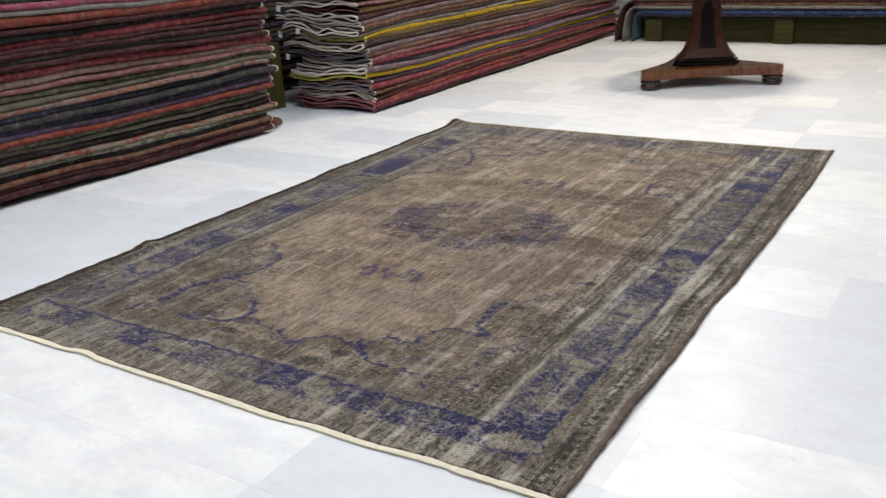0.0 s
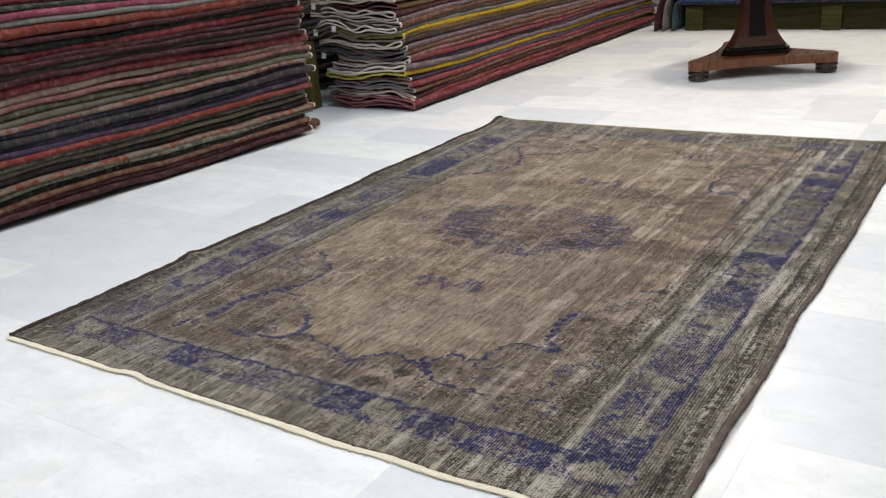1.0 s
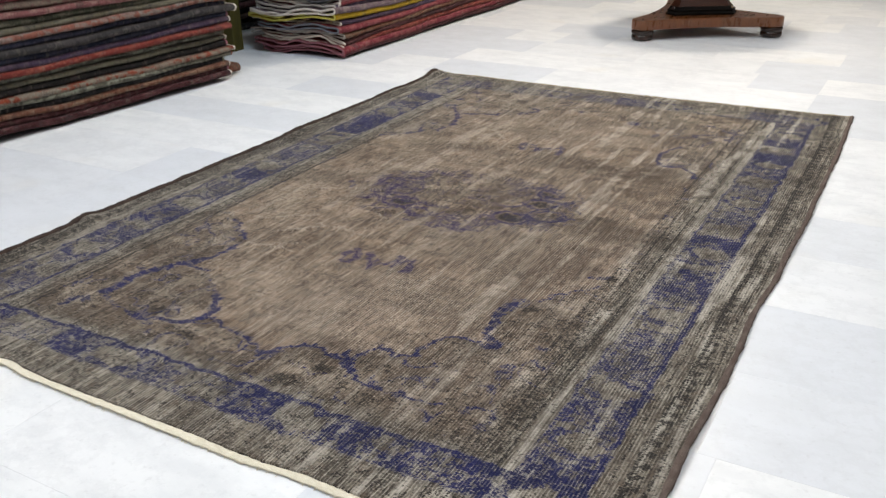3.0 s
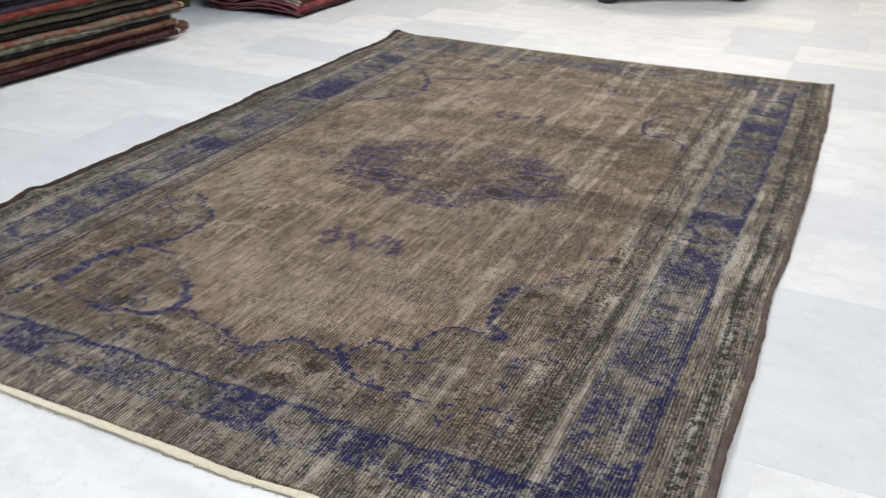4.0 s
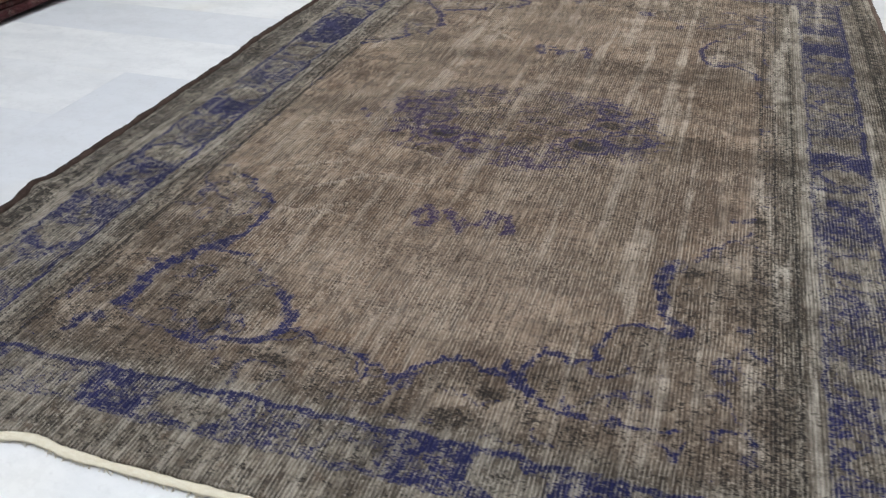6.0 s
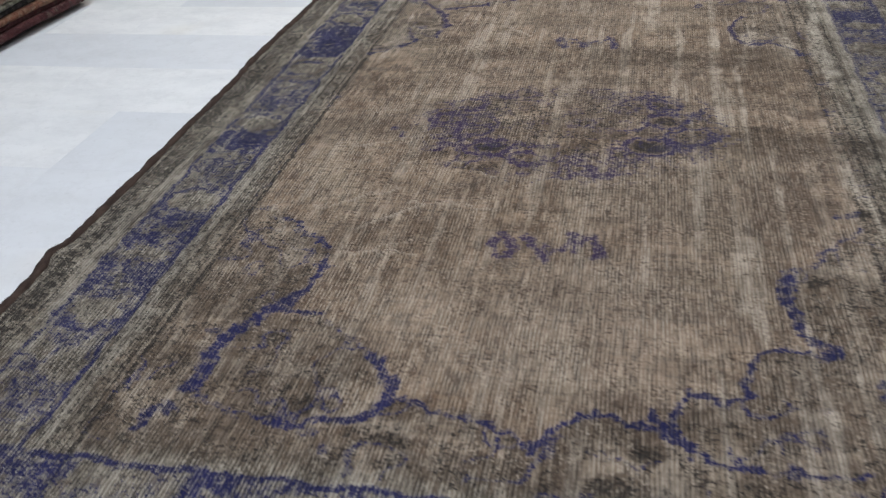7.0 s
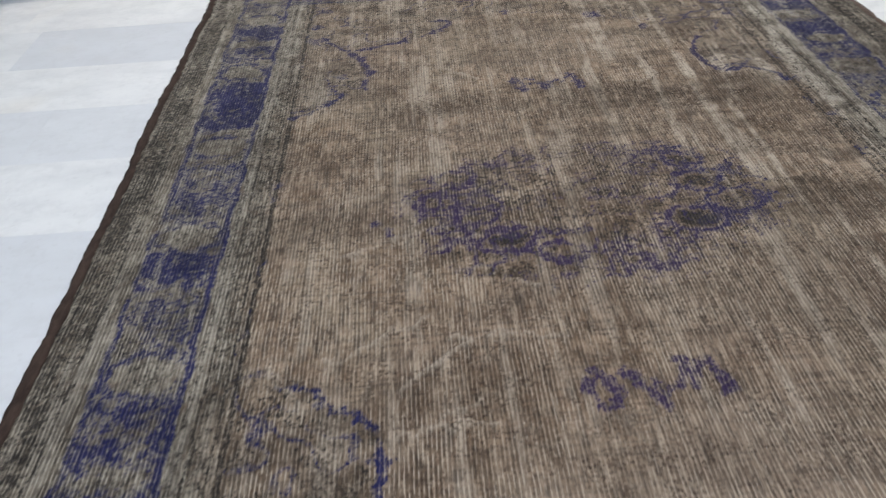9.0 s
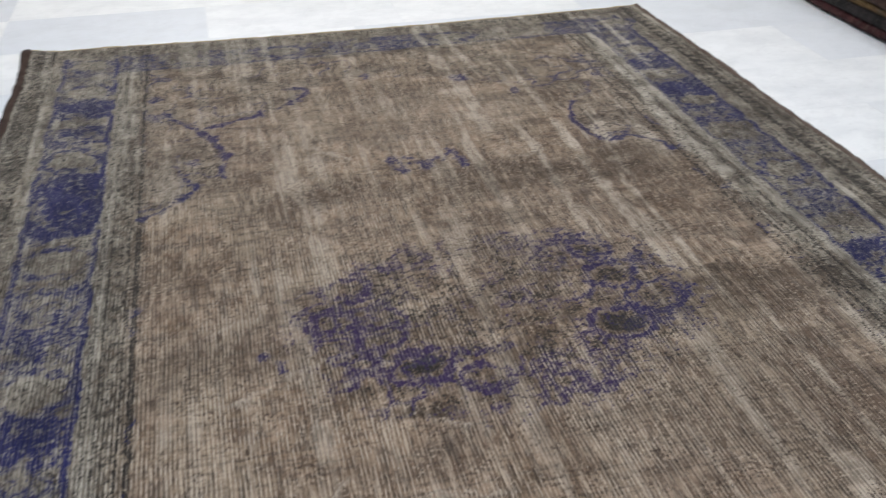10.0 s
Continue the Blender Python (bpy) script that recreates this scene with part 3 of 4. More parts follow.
def spot(layer, x, y, rx, ry, strength=1.0):
    d = np.sqrt(((PXX - x) / rx) ** 2 + ((PYY - y) / ry) ** 2)
    layer[:] = np.maximum(layer, (1 - soft(d, 0.6, 1.1)) * strength)


def clear(layer, x, y, rx, ry):
    d = np.sqrt(((PXX - x) / rx) ** 2 + ((PYY - y) / ry) ** 2)
    layer *= soft(d, 0.75, 1.1)


WEAR = cloud(0.032, 0.032, 31, 2)
BROAD = cloud(0.35, 0.35, 32, 3)
MOTIF = cloud(0.042, 0.034, 33, 2)
SMALL = cloud(0.018, 0.016, 34, 2)


def vines(sx, sy, seed, lo, hi):
    """Winding lines: where a smooth noise crosses its middle."""
    return 1 - soft(np.abs(cloud(sx, sy, seed, 2) - 0.5), lo, hi)


VINE = vines(0.062, 0.050, 35, 0.025, 0.065)
VINE_B = vines(0.045, 0.040, 36, 0.02, 0.06)
VINE_C = vines(0.060, 0.060, 37, 0.02, 0.055)

# distances from the edges
el, er, en, ef = GX - RX0, RX1 - GX, GY - RY0, RY1 - GY
ends = np.minimum(en, ef)
sides = np.minimum(el, er)

# main border: blue blocks between pale flowers, edged by blue lines
band_l = soft(el, 0.10, 0.112) * (1 - soft(el, 0.237, 0.249))
band_r = soft(er, 0.105, 0.117) * (1 - soft(er, 0.235, 0.247))
band_n = soft(en, 0.076, 0.088) * (1 - soft(en, 0.174, 0.184))
band_f = soft(ef, 0.075, 0.087) * (1 - soft(ef, 0.20, 0.212))
mid_y = (en > 0.06) & (ef > 0.07)
mid_x = (el > 0.10) & (er > 0.105)


def blocks(axis, spans):
    """How densely the blue ground is kept along a border: spans of (from, to, amount)."""
    total = np.zeros_like(GX)
    for lo, hi, amount in spans:
        total = np.maximum(total, amount * soft(axis, lo - 0.02, lo + 0.02) * (1 - soft(axis, hi - 0.02, hi + 0.02)))
    return total


keep_l = blocks(PYY, ((-1.02, -0.88, 0.55), (-0.80, -0.72, 0.50), (-0.66, -0.52, 0.80), (-0.50, -0.36, 0.85), (-0.25, -0.10, 0.62), (-0.09, 0.04, 0.90), (0.13, 0.38, 0.66),
                      (0.53, 0.82, 1.0), (0.95, 1.06, 0.85), (1.10, 1.22, 0.9), (1.32, 1.44, 0.45)))
keep_r = blocks(PYY, ((-1.07, -0.95, 1.0), (-0.86, -0.76, 0.75), (-0.66, -0.44, 0.62), (-0.28, -0.08, 0.85), (-0.05, -0.01, 0.95), (0.06, 0.16, 0.95), (0.24, 0.40, 0.62),
                      (0.50, 0.62, 0.50), (0.70, 0.82, 0.75), (0.86, 1.00, 0.90), (1.06, 1.20, 0.85), (1.28, 1.42, 0.65)))
keep_n = blocks(PXX, ((-0.74, -0.62, 0.72), (-0.56, -0.48, 0.55), (-0.45, -0.32, 0.90), (-0.19, -0.06, 0.62), (0.06, 0.19, 1.0), (0.31, 0.42, 0.80), (0.44, 0.56, 0.80), (0.58, 0.68, 0.95)))
keep_f = blocks(PXX, ((-0.72, -0.58, 0.60), (-0.50, -0.38, 0.50), (-0.16, -0.06, 0.55), (0.00, 0.19, 0.72), (0.30, 0.40, 0.30), (0.55, 0.74, 0.65)))
side_band, end_band = np.maximum(band_l * keep_l, band_r * keep_r) * mid_y, np.maximum(band_n * keep_n, band_f * keep_f) * mid_x
keep = np.maximum(side_band, end_band)
band = np.maximum(np.maximum(band_l, band_r) * mid_y, np.maximum(band_n, band_f) * mid_x)
leaf = 0.6 * cloud(0.055, 0.045, 44, 2) + 0.4 * MOTIF
BLUE = np.maximum(BLUE, keep * (0.36 + 0.70 * soft(0.55 * leaf + 0.45 * SMALL + 0.20 * keep, 0.50, 0.72)) * (1 - 0.65 * VINE_B * soft(WEAR, 0.35, 0.6)))
BLUE = np.maximum(BLUE, band * (0.10 + 0.45 * VINE * soft(BROAD, 0.30, 0.60)))
DARK = np.maximum(DARK, band * (0.10 + VINE_B * 0.28))
PALE = np.maximum(PALE, band * (1 - keep) * soft(leaf, 0.50, 0.66) * 0.24)
# the lines along both sides of that border
for line_at, arr, thick, amount in ((0.108, el, 0.008, 0.75), (0.246, el, 0.0085, 0.95), (0.116, er, 0.010, 0.95), (0.240, er, 0.007, 0.60)):
    BLUE = np.maximum(BLUE, mid_y * (1 - soft(np.abs(arr + wob_x * 0.5 - line_at), 0.003, thick)) * soft(WEAR + 0.6 * BROAD, 0.42, 0.66) * amount)
for line_at, arr, thick, amount in ((0.176, en, 0.010, 0.95), (0.086, en, 0.008, 0.55), (0.205, ef, 0.009, 0.60)):
    BLUE = np.maximum(BLUE, mid_x * (1 - soft(np.abs(arr + wob_y * 0.6 - line_at), 0.003, thick)) * soft(WEAR + 0.6 * BROAD, 0.42, 0.66) * amount)


def flower(x, y, rx, ry, worn=0.22):
    """An octagon flower of the border: pale, with a dotted ring, between blue leaves."""
    q = [(x + 1.22 * rx * math.cos(a), y + 1.22 * ry * math.sin(a)) for a in np.linspace(0.5, math.pi * 2 + 0.5, 9)]
    stroke(BLUE, q, 0.016, 0.80, 0.40)
    clear(BLUE, x, y, rx, ry)
    clear(DARK, x, y, rx, ry)
    spot(PALE, x, y, rx * 0.9, ry * 0.9, worn)
    stroke(DARK, [(x + 0.48 * rx * math.cos(a), y + 0.48 * ry * math.sin(a)) for a in np.linspace(0, math.pi * 2, 9)], 0.006, 0.42, 0.30)
    spot(DARK, x, y, 0.010, 0.008, 0.40)


for x in (-0.80, -0.250, 0.250, 0.755):
    flower(x, -1.080, 0.056, 0.036, 0.30)
for y in (-0.70, -0.305, 0.085, 0.455, 0.88, 1.27):
    flower(-0.795, y, 0.052, 0.040)
for y in (-0.905, -0.71, -0.35, 0.025, 0.45, 0.84, 1.22):
    flower(0.757, y, 0.046, 0.034)
for x in (-0.80, -0.27, 0.25, 0.78):
    flower(x, 1.455, 0.056, 0.032)

# guard bands on both sides of it: pin stripes and rows of small dashes
dash_y = 0.5 + 0.5 * np.sin(2 * math.pi * (GY + 0.5 * wob_y) / 0.034)
dash_x = 0.5 + 0.5 * np.sin(2 * math.pi * (GX + 0.5 * wob_x) / 0.040)
for lo, hi, arr, amount in ((0.028, 0.062, el, 0.85), (0.283, 0.308, el, 0.42), (0.034, 0.070, er, 0.85), (0.285, 0.315, er, 0.45), (0.325, 0.350, er, 0.45)):
    g = soft(arr, lo, lo + 0.005) * (1 - soft(arr, hi - 0.005, hi))
    DARK = np.maximum(DARK, g * amount * (0.35 + 0.65 * soft(dash_y + 0.7 * (SMALL - 0.5), 0.35, 0.65)) * soft(BROAD + 0.4 * WEAR, 0.40, 0.70))
DARK = np.maximum(DARK, (1 - soft(el, 0.052, 0.082)) * (0.30 + 0.24 * soft(WEAR, 0.35, 0.6)))
DARK = np.maximum(DARK, (1 - soft(er, 0.030, 0.060)) * 0.22 * soft(SMALL * 0.6 + WEAR * 0.4, 0.35, 0.6))
DARK = np.maximum(DARK, soft(er, 0.278, 0.292) * (1 - soft(er, 0.345, 0.375)) * soft(-GY + 0.5 * (BROAD - 0.5), -0.30, 0.40) * 0.36)
for at, arr, thick, amount in ((0.020, el, 0.006, 0.7), (0.068, el, 0.006, 0.75), (0.264, el, 0.005, 0.55), (0.280, el, 0.005, 0.62), (0.312, el, 0.005, 0.65), (0.328, el, 0.007, 0.90),
                               (0.022, er, 0.006, 0.6), (0.060, er, 0.008, 0.95), (0.088, er, 0.005, 0.5), (0.280, er, 0.006, 0.75), (0.320, er, 0.006, 0.75), (0.355, er, 0.006, 0.7)):
    DARK = np.maximum(DARK, (1 - soft(np.abs(arr + wob_x * 0.22 - at), 0.002, thick)) * soft(WEAR + 0.45 * BROAD, 0.36, 0.56) * amount)
for lo, hi, arr in ((0.012, 0.066, en), (0.015, 0.06, ef)):
    g = soft(arr, lo, lo + 0.01) * (1 - soft(arr, hi - 0.01, hi))
    DARK = np.maximum(DARK, g * 0.42 * soft(dash_x * 0.35 + SMALL * 0.8, 0.5, 0.8))

# the field's outline: hooked spandrels in the four corners, a lobed line between them
near_line = [(-0.64, -0.30), (-0.53, -0.365), (-0.495, -0.41), (-0.44, -0.45), (-0.42, -0.50), (-0.436, -0.60), (-0.488, -0.68), (-0.385, -0.665), (-0.32, -0.71), (-0.235, -0.785), (-0.21, -0.85), (-0.14, -0.866),
             (-0.05, -0.885), (0.03, -0.92), (0.08, -0.853), (0.14, -0.857), (0.215, -0.87), (0.24, -0.785), (0.30, -0.795), (0.325, -0.724), (0.355, -0.671), (0.40, -0.657), (0.45, -0.665),
             (0.408, -0.55), (0.403, -0.48), (0.467, -0.406), (0.58, -0.30)]
far_line = [(0.562, 0.61), (0.486, 0.697), (0.427, 0.696), (0.396, 0.765), (0.40, 0.845), (0.445, 0.942), (0.36, 1.04), (0.19, 1.13), (0.06, 1.17), (-0.065, 1.20), (-0.233, 1.16),
            (-0.256, 1.097), (-0.365, 1.017), (-0.50, 0.965), (-0.465, 0.86), (-0.469, 0.725), (-0.537, 0.665), (-0.64, 0.572)]
ring = np.vstack([smooth_line(near_line, 6), smooth_line(far_line, 6)])
inside = np.zeros(GX.shape, bool)
for (xa, ya), (xb, yb) in zip(ring, np.roll(ring, -1, 0)):
    if ya == yb:
        continue
    cross = ((ya > PYY) != (yb > PYY)) & (PXX < (xb - xa) * (PYY - ya) / (yb - ya) + xa)
    inside ^= cross
FIELD = inside.astype(float)
FIELD = np.maximum(FIELD, 0.72 * soft(sides + 0.05 * (WEAR - 0.5), 0.28, 0.36) * soft(ends + 0.05 * (WEAR - 0.5), 0.18, 0.25))
for _ in range(14):
    FIELD[1:-1, 1:-1] = (FIELD[1:-1, 1:-1] + FIELD[:-2, 1:-1] + FIELD[2:, 1:-1] + FIELD[1:-1, :-2] + FIELD[1:-1, 2:]) / 5

# leaves and flower heads between the spandrels and the border
span = (1 - inside) * soft(sides, 0.30, 0.34) * soft(ends, 0.185, 0.21)
TONE = np.zeros_like(GX)
TONE = np.maximum(TONE, span * soft(cloud(0.10, 0.06, 45, 3) + 0.14 * soft(-GY, 0.2, 0.9), 0.52, 0.70) * 0.62)
DARK = np.maximum(DARK, span * np.maximum(VINE_B * 0.42, soft(0.6 * MOTIF + 0.4 * SMALL + 0.3 * (BROAD - 0.5), 0.56, 0.70) * 0.40))
PALE = np.maximum(PALE, span * soft(cloud(0.06, 0.05, 41), 0.58, 0.75) * 0.30)
BLUE = np.maximum(BLUE, span * VINE_C * soft(cloud(0.12, 0.12, 43, 2), 0.44, 0.60) * 0.56)
# near side, from the hook of one corner to that of the other
stroke(BLUE, [(-0.527, -0.862), (-0.524, -0.80), (-0.515, -0.735), (-0.488, -0.686), (-0.463, -0.645), (-0.44, -0.61)], 0.022, 1.0, 0.05, 0.034)
stroke(BLUE, near_line[1:6], 0.010, 0.85, 0.30)
stroke(BLUE, [(-0.45, -0.625), (-0.436, -0.602), (-0.421, -0.551), (-0.42, -0.50)], 0.013, 0.95, 0.22)
stroke(BLUE, [(-0.47, -0.665), (-0.43, -0.655), (-0.385, -0.655)], 0.012, 0.95, 0.22)
stroke(BLUE, near_line[7:11], 0.009, 0.55, 0.46, 0.03)
stroke(BLUE, [(-0.255, -0.765), (-0.215, -0.82), (-0.212, -0.86), (-0.235, -0.885)], 0.013, 0.9, 0.22)
stroke(BLUE, [(-0.205, -0.868), (-0.25, -0.900), (-0.33, -0.926), (-0.40, -0.922)], 0.013, 1.0, 0.20)
stroke(BLUE, [(-0.40, -0.922), (-0.479, -0.900), (-0.51, -0.88)], 0.008, 0.6, 0.42)
stroke(BLUE, near_line[10:14], 0.009, 0.85, 0.30)
spot(BLUE, -0.055, -0.885, 0.022, 0.014, 0.9)
stroke(BLUE, [(0.028, -0.922), (0.048, -0.884), (0.081, -0.851), (0.141, -0.856), (0.185, -0.868), (0.224, -0.892)], 0.010, 1.0, 0.16)
stroke(BLUE, [(0.224, -0.892), (0.271, -0.921), (0.318, -0.922), (0.408, -0.921), (0.47, -0.915)], 0.010, 0.95, 0.22)
stroke(BLUE, [(0.19, -0.84), (0.21, -0.868), (0.235, -0.896)], 0.014, 1.0, 0.12)
stroke(BLUE, [(0.215, -0.895), (0.217, -0.84), (0.24, -0.784), (0.295, -0.80), (0.327, -0.774), (0.325, -0.724), (0.354, -0.671), (0.402, -0.657), (0.455, -0.676)], 0.010, 0.90, 0.26)
stroke(BLUE, [(0.462, -0.662), (0.429, -0.612), (0.408, -0.55), (0.403, -0.49), (0.417, -0.443)], 0.019, 1.0, 0.12, 0.034)
stroke(BLUE, [(0.417, -0.443), (0.467, -0.406), (0.504, -0.35), (0.566, -0.297)], 0.011, 0.8, 0.30, 0.05)
for pts in ([(0.52, -0.73), (0.535, -0.775), (0.53, -0.82)], [(0.55, -0.62), (0.575, -0.614)], [(0.567, -0.95), (0.575, -0.905), (0.56, -0.88)], [(0.515, -0.91), (0.54, -0.885)], [(0.52, -0.24), (0.57, -0.235)]):
    stroke(BLUE, pts, 0.013, 0.7, 0.30)
stroke(BLUE, [(-0.570, -0.962), (-0.555, -0.935), (-0.54, -0.915)], 0.016, 1.0, 0.10)
stroke(BLUE, [(-0.565, -0.365), (-0.528, -0.364), (-0.515, -0.39)], 0.011, 0.7, 0.25)
for x, y, rx, ry, s in ((0.178, -0.916, 0.032, 0.022, 0.95), (0.134, -0.985, 0.07, 0.03, 0.75), (0.116, -1.010, 0.05, 0.018, 0.6), (-0.231, -0.927, 0.035, 0.014, 0.7), (0.465, -0.472, 0.032, 0.022, 0.85),
                        (0.582, -0.228, 0.022, 0.022, 1.0), (-0.321, -0.880, 0.05, 0.03, 0.8), (-0.32, -0.82, 0.035, 0.025, 0.6), (-0.44, -0.735, 0.045, 0.025, 0.7), (-0.19, -0.945, 0.05, 0.025, 0.8),
                        (0.32, -0.965, 0.06, 0.025, 0.55), (0.30, -0.85, 0.03, 0.022, 0.6), (0.36, -0.80, 0.03, 0.022, 0.55), (0.55, -0.50, 0.04, 0.05, 0.5)):
    spot(TONE, x, y, rx, ry, s)
    spot(DARK, x, y, 0.7 * rx, 0.7 * ry, 0.75 * s)
# far side
stroke(BLUE, [(-0.640, 0.572), (-0.584, 0.616), (-0.537, 0.665), (-0.525, 0.70)], 0.012, 0.95, 0.18, 0.05)
stroke(BLUE, [(-0.59, 1.09), (-0.57, 1.034), (-0.518, 0.956), (-0.474, 0.883), (-0.46, 0.792), (-0.469, 0.725)], 0.013, 1.0, 0.16, 0.05)
stroke(BLUE, [(-0.50, 0.975), (-0.422, 0.997), (-0.365, 1.017), (-0.35, 1.04)], 0.012, 0.90, 0.22)
stroke(BLUE, [(-0.310, 1.054), (-0.256, 1.097), (-0.233, 1.16), (-0.278, 1.166)], 0.013, 0.85, 0.26)
stroke(BLUE, [(0.562, 0.61), (0.53, 0.664), (0.486, 0.697), (0.427, 0.696), (0.396, 0.761), (0.399, 0.845), (0.43, 0.90)], 0.012, 1.0, 0.16)
stroke(BLUE, [(0.445, 0.942), (0.50, 0.97), (0.518, 1.02)], 0.010, 0.6, 0.32)
stroke(BLUE, far_line[6:10], 0.009, 0.50, 0.42)
spot(BLUE, 0.185, 1.135, 0.030, 0.030, 0.95)
spot(BLUE, -0.53, 0.80, 0.016, 0.020, 0.6)
for x, y in ((-0.62, 1.18), (-0.065, 1.206), (0.30, 1.02)):
    spot(BLUE, x, y, 0.020, 0.020, 0.7)

# medallion: a wreath of ring-shaped flowers round a worn middle, and the two pendants
mx, my = -0.02, 0.11
rad = np.sqrt(((PXX - mx) / 0.37) ** 2 + ((PYY - my) / 0.25) ** 2)
wreath = (1 - soft(np.abs(rad - 0.80), 0.14, 0.38)) * (1 - 0.55 * soft(GY, 0.20, 0.34) * (1 - soft(GX, 0.05, 0.2)))
BLUE = np.maximum(BLUE, wreath * vines(0.046, 0.034, 54, 0.03, 0.10) * (0.34 + 0.40 * soft(cloud(0.10, 0.08, 58, 2), 0.35, 0.6)))
BLUE = np.maximum(BLUE, (1 - soft(rad, 0.80, 1.10)) * vines(0.040, 0.028, 59, 0.03, 0.09) * 0.30)
BLUE = np.maximum(BLUE, wreath * soft(0.5 * MOTIF + 0.5 * SMALL, 0.54, 0.70) * 0.40)
DARK = np.maximum(DARK, (1 - soft(rad, 0.85, 1.15)) * vines(0.034, 0.024, 56, 0.02, 0.08) * 0.55)
DARK = np.maximum(DARK, (1 - soft(rad, 0.80, 1.10)) * soft(cloud(0.04, 0.02, 53, 2), 0.55, 0.72) * 0.50)
for x, y, r, s, core in ((-0.192, 0.000, 0.055, 1.0, 0.95), (-0.092, -0.055, 0.042, 0.85, 0.15), (0.045, -0.085, 0.046, 0.75, 0.1), (0.172, 0.025, 0.058, 1.0, 0.9), (0.262, 0.075, 0.050, 0.95, 0.55),
                         (0.215, 0.165, 0.050, 0.95, 0.7), (0.205, 0.255, 0.044, 0.85, 0.6), (-0.275, 0.235, 0.044, 0.80, 0.25), (-0.315, 0.145, 0.046, 0.85, 0.25), (-0.245, 0.085, 0.042, 0.9, 0.4),
                         (-0.145, 0.305, 0.036, 0.45, 0.1), (-0.045, 0.335, 0.034, 0.35, 0.1), (0.055, 0.325, 0.034, 0.40, 0.1), (0.010, 0.142, 0.030, 0.45, 0.7), (0.105, 0.235, 0.034, 0.5, 0.4), (0.115, -0.02, 0.040, 0.6, 0.5)):
    stroke(BLUE, [(x + r * math.cos(a), y + 0.74 * r * math.sin(a)) for a in np.linspace(0.6 + 9 * r, 6.3 + 9 * r, 8)], 0.0125, s, 0.26)
    spot(TONE, x, y, r * 0.95, r * 0.60, core)
    spot(DARK, x, y, r * 0.70, r * 0.42, 0.95 * core)
for pts in ([(-0.35, 0.19), (-0.34, 0.14), (-0.355, 0.10)], [(-0.30, 0.26), (-0.22, 0.29), (-0.17, 0.27)], [(-0.22, 0.17), (-0.19, 0.13), (-0.20, 0.09)], [(-0.02, -0.07), (0.0, -0.04), (0.02, -0.03)], [(-0.13, 0.03), (-0.08, 0.01), (-0.04, 0.02)],
            [(0.10, 0.10), (0.15, 0.12), (0.17, 0.16)], [(0.30, 0.12), (0.33, 0.09), (0.31, 0.05)], [(0.13, 0.29), (0.18, 0.31), (0.24, 0.30)], [(-0.43, 0.09), (-0.41, 0.07), (-0.40, 0.04)]):
    stroke(BLUE, pts, 0.012, 0.70, 0.28)
for x, y, rx, ry, s in ((-0.205, -0.105, 0.050, 0.018, 0.95), (0.424, 0.132, 0.045, 0.020, 0.9), (0.05, 0.08, 0.09, 0.035, 0.6), (-0.09, 0.08, 0.07, 0.03, 0.5), (0.09, 0.20, 0.05, 0.04, 0.5), (-0.42, 0.06, 0.03, 0.03, 0.4)):
    spot(TONE, x, y, rx, ry, s)
for cx, cy, s in ((-0.015, -0.40, 1.0), (-0.02, 0.685, 0.82)):
    for pts in ([(-0.099, -0.011), (-0.083, 0.028), (-0.062, -0.017), (-0.079, -0.046), (-0.101, -0.015)], [(-0.047, 0.032), (-0.021, -0.012), (-0.002, -0.055), (0.004, -0.001)], [(0.004, -0.01), (0.034, 0.003), (0.041, 0.05), (0.059, 0.005)],
                [(0.055, -0.01), (0.078, 0.044), (0.10, 0.0), (0.096, -0.036)]):
        stroke(BLUE, [(cx + s * a, cy + s * b) for a, b in pts], 0.013, 0.80, 0.32)

VIOLET = np.maximum(1 - soft(rad, 0.95, 1.25), 1 - soft(np.hypot((GX + 0.02) / 0.16, (GY + 0.40) / 0.10), 0.8, 1.2)) * (1 - 0.6 * soft(GX, 0.05, 0.25))
VIOLET = np.maximum(VIOLET, 0.5 * (1 - soft(np.hypot((GX + 0.02) / 0.6, (GY - 0.9) / 0.3), 0.8, 1.2)))
TONE = np.maximum(TONE, 0.55 * (1 - soft(rad, 0.65, 1.10)) * soft(cloud(0.09, 0.05, 66), 0.38, 0.62))
TONE = np.maximum(TONE, 0.52 * soft(cloud(0.15, 0.045, 67, 3), 0.54, 0.72) * (0.6 + 0.4 * soft(GX, -0.3, 0.5)))
TONE = np.maximum(TONE, 0.40 * soft(cloud(0.45, 0.16, 68, 3), 0.54, 0.70))
# dye bands across the width, and wear along the warps
for y, h, x, w, s in ((0.06, 0.095, 0.50, 0.42, 0.68), (0.57, 0.12, 0.28, 0.40, 0.72), (0.58, 0.06, -0.24, 0.28, 0.50), (-0.05, 0.03, -0.2, 0.2, 0.35), (0.33, 0.03, -0.5, 0.3, 0.22), (0.40, 0.03, 0.20, 0.25, 0.35), (1.00, 0.04, -0.05, 0.3, 0.25),
                      (-0.20, 0.05, 0.0, 0.5, 0.15), (-0.53, 0.05, 0.15, 0.3, 0.25), (-0.31, 0.03, 0.30, 0.25, 0.25), (1.50, 0.08, 0.0, 1.2, 0.30)):
    TONE = np.maximum(TONE, (1 - soft(np.abs(GY + 0.03 * (BROAD - 0.5) - y), h * 0.3, h)) * (1 - soft(np.abs(GX - x), w * 0.5, w)) * s * (0.5 + cloud(0.07, 0.02, 61, 2)))
streak = cloud(0.020, 0.38, 62, 2)
where = 0.45 + 0.75 * soft(GX, 0.0, 0.6) + 0.25 * soft(GY, 0.0, 1.0)
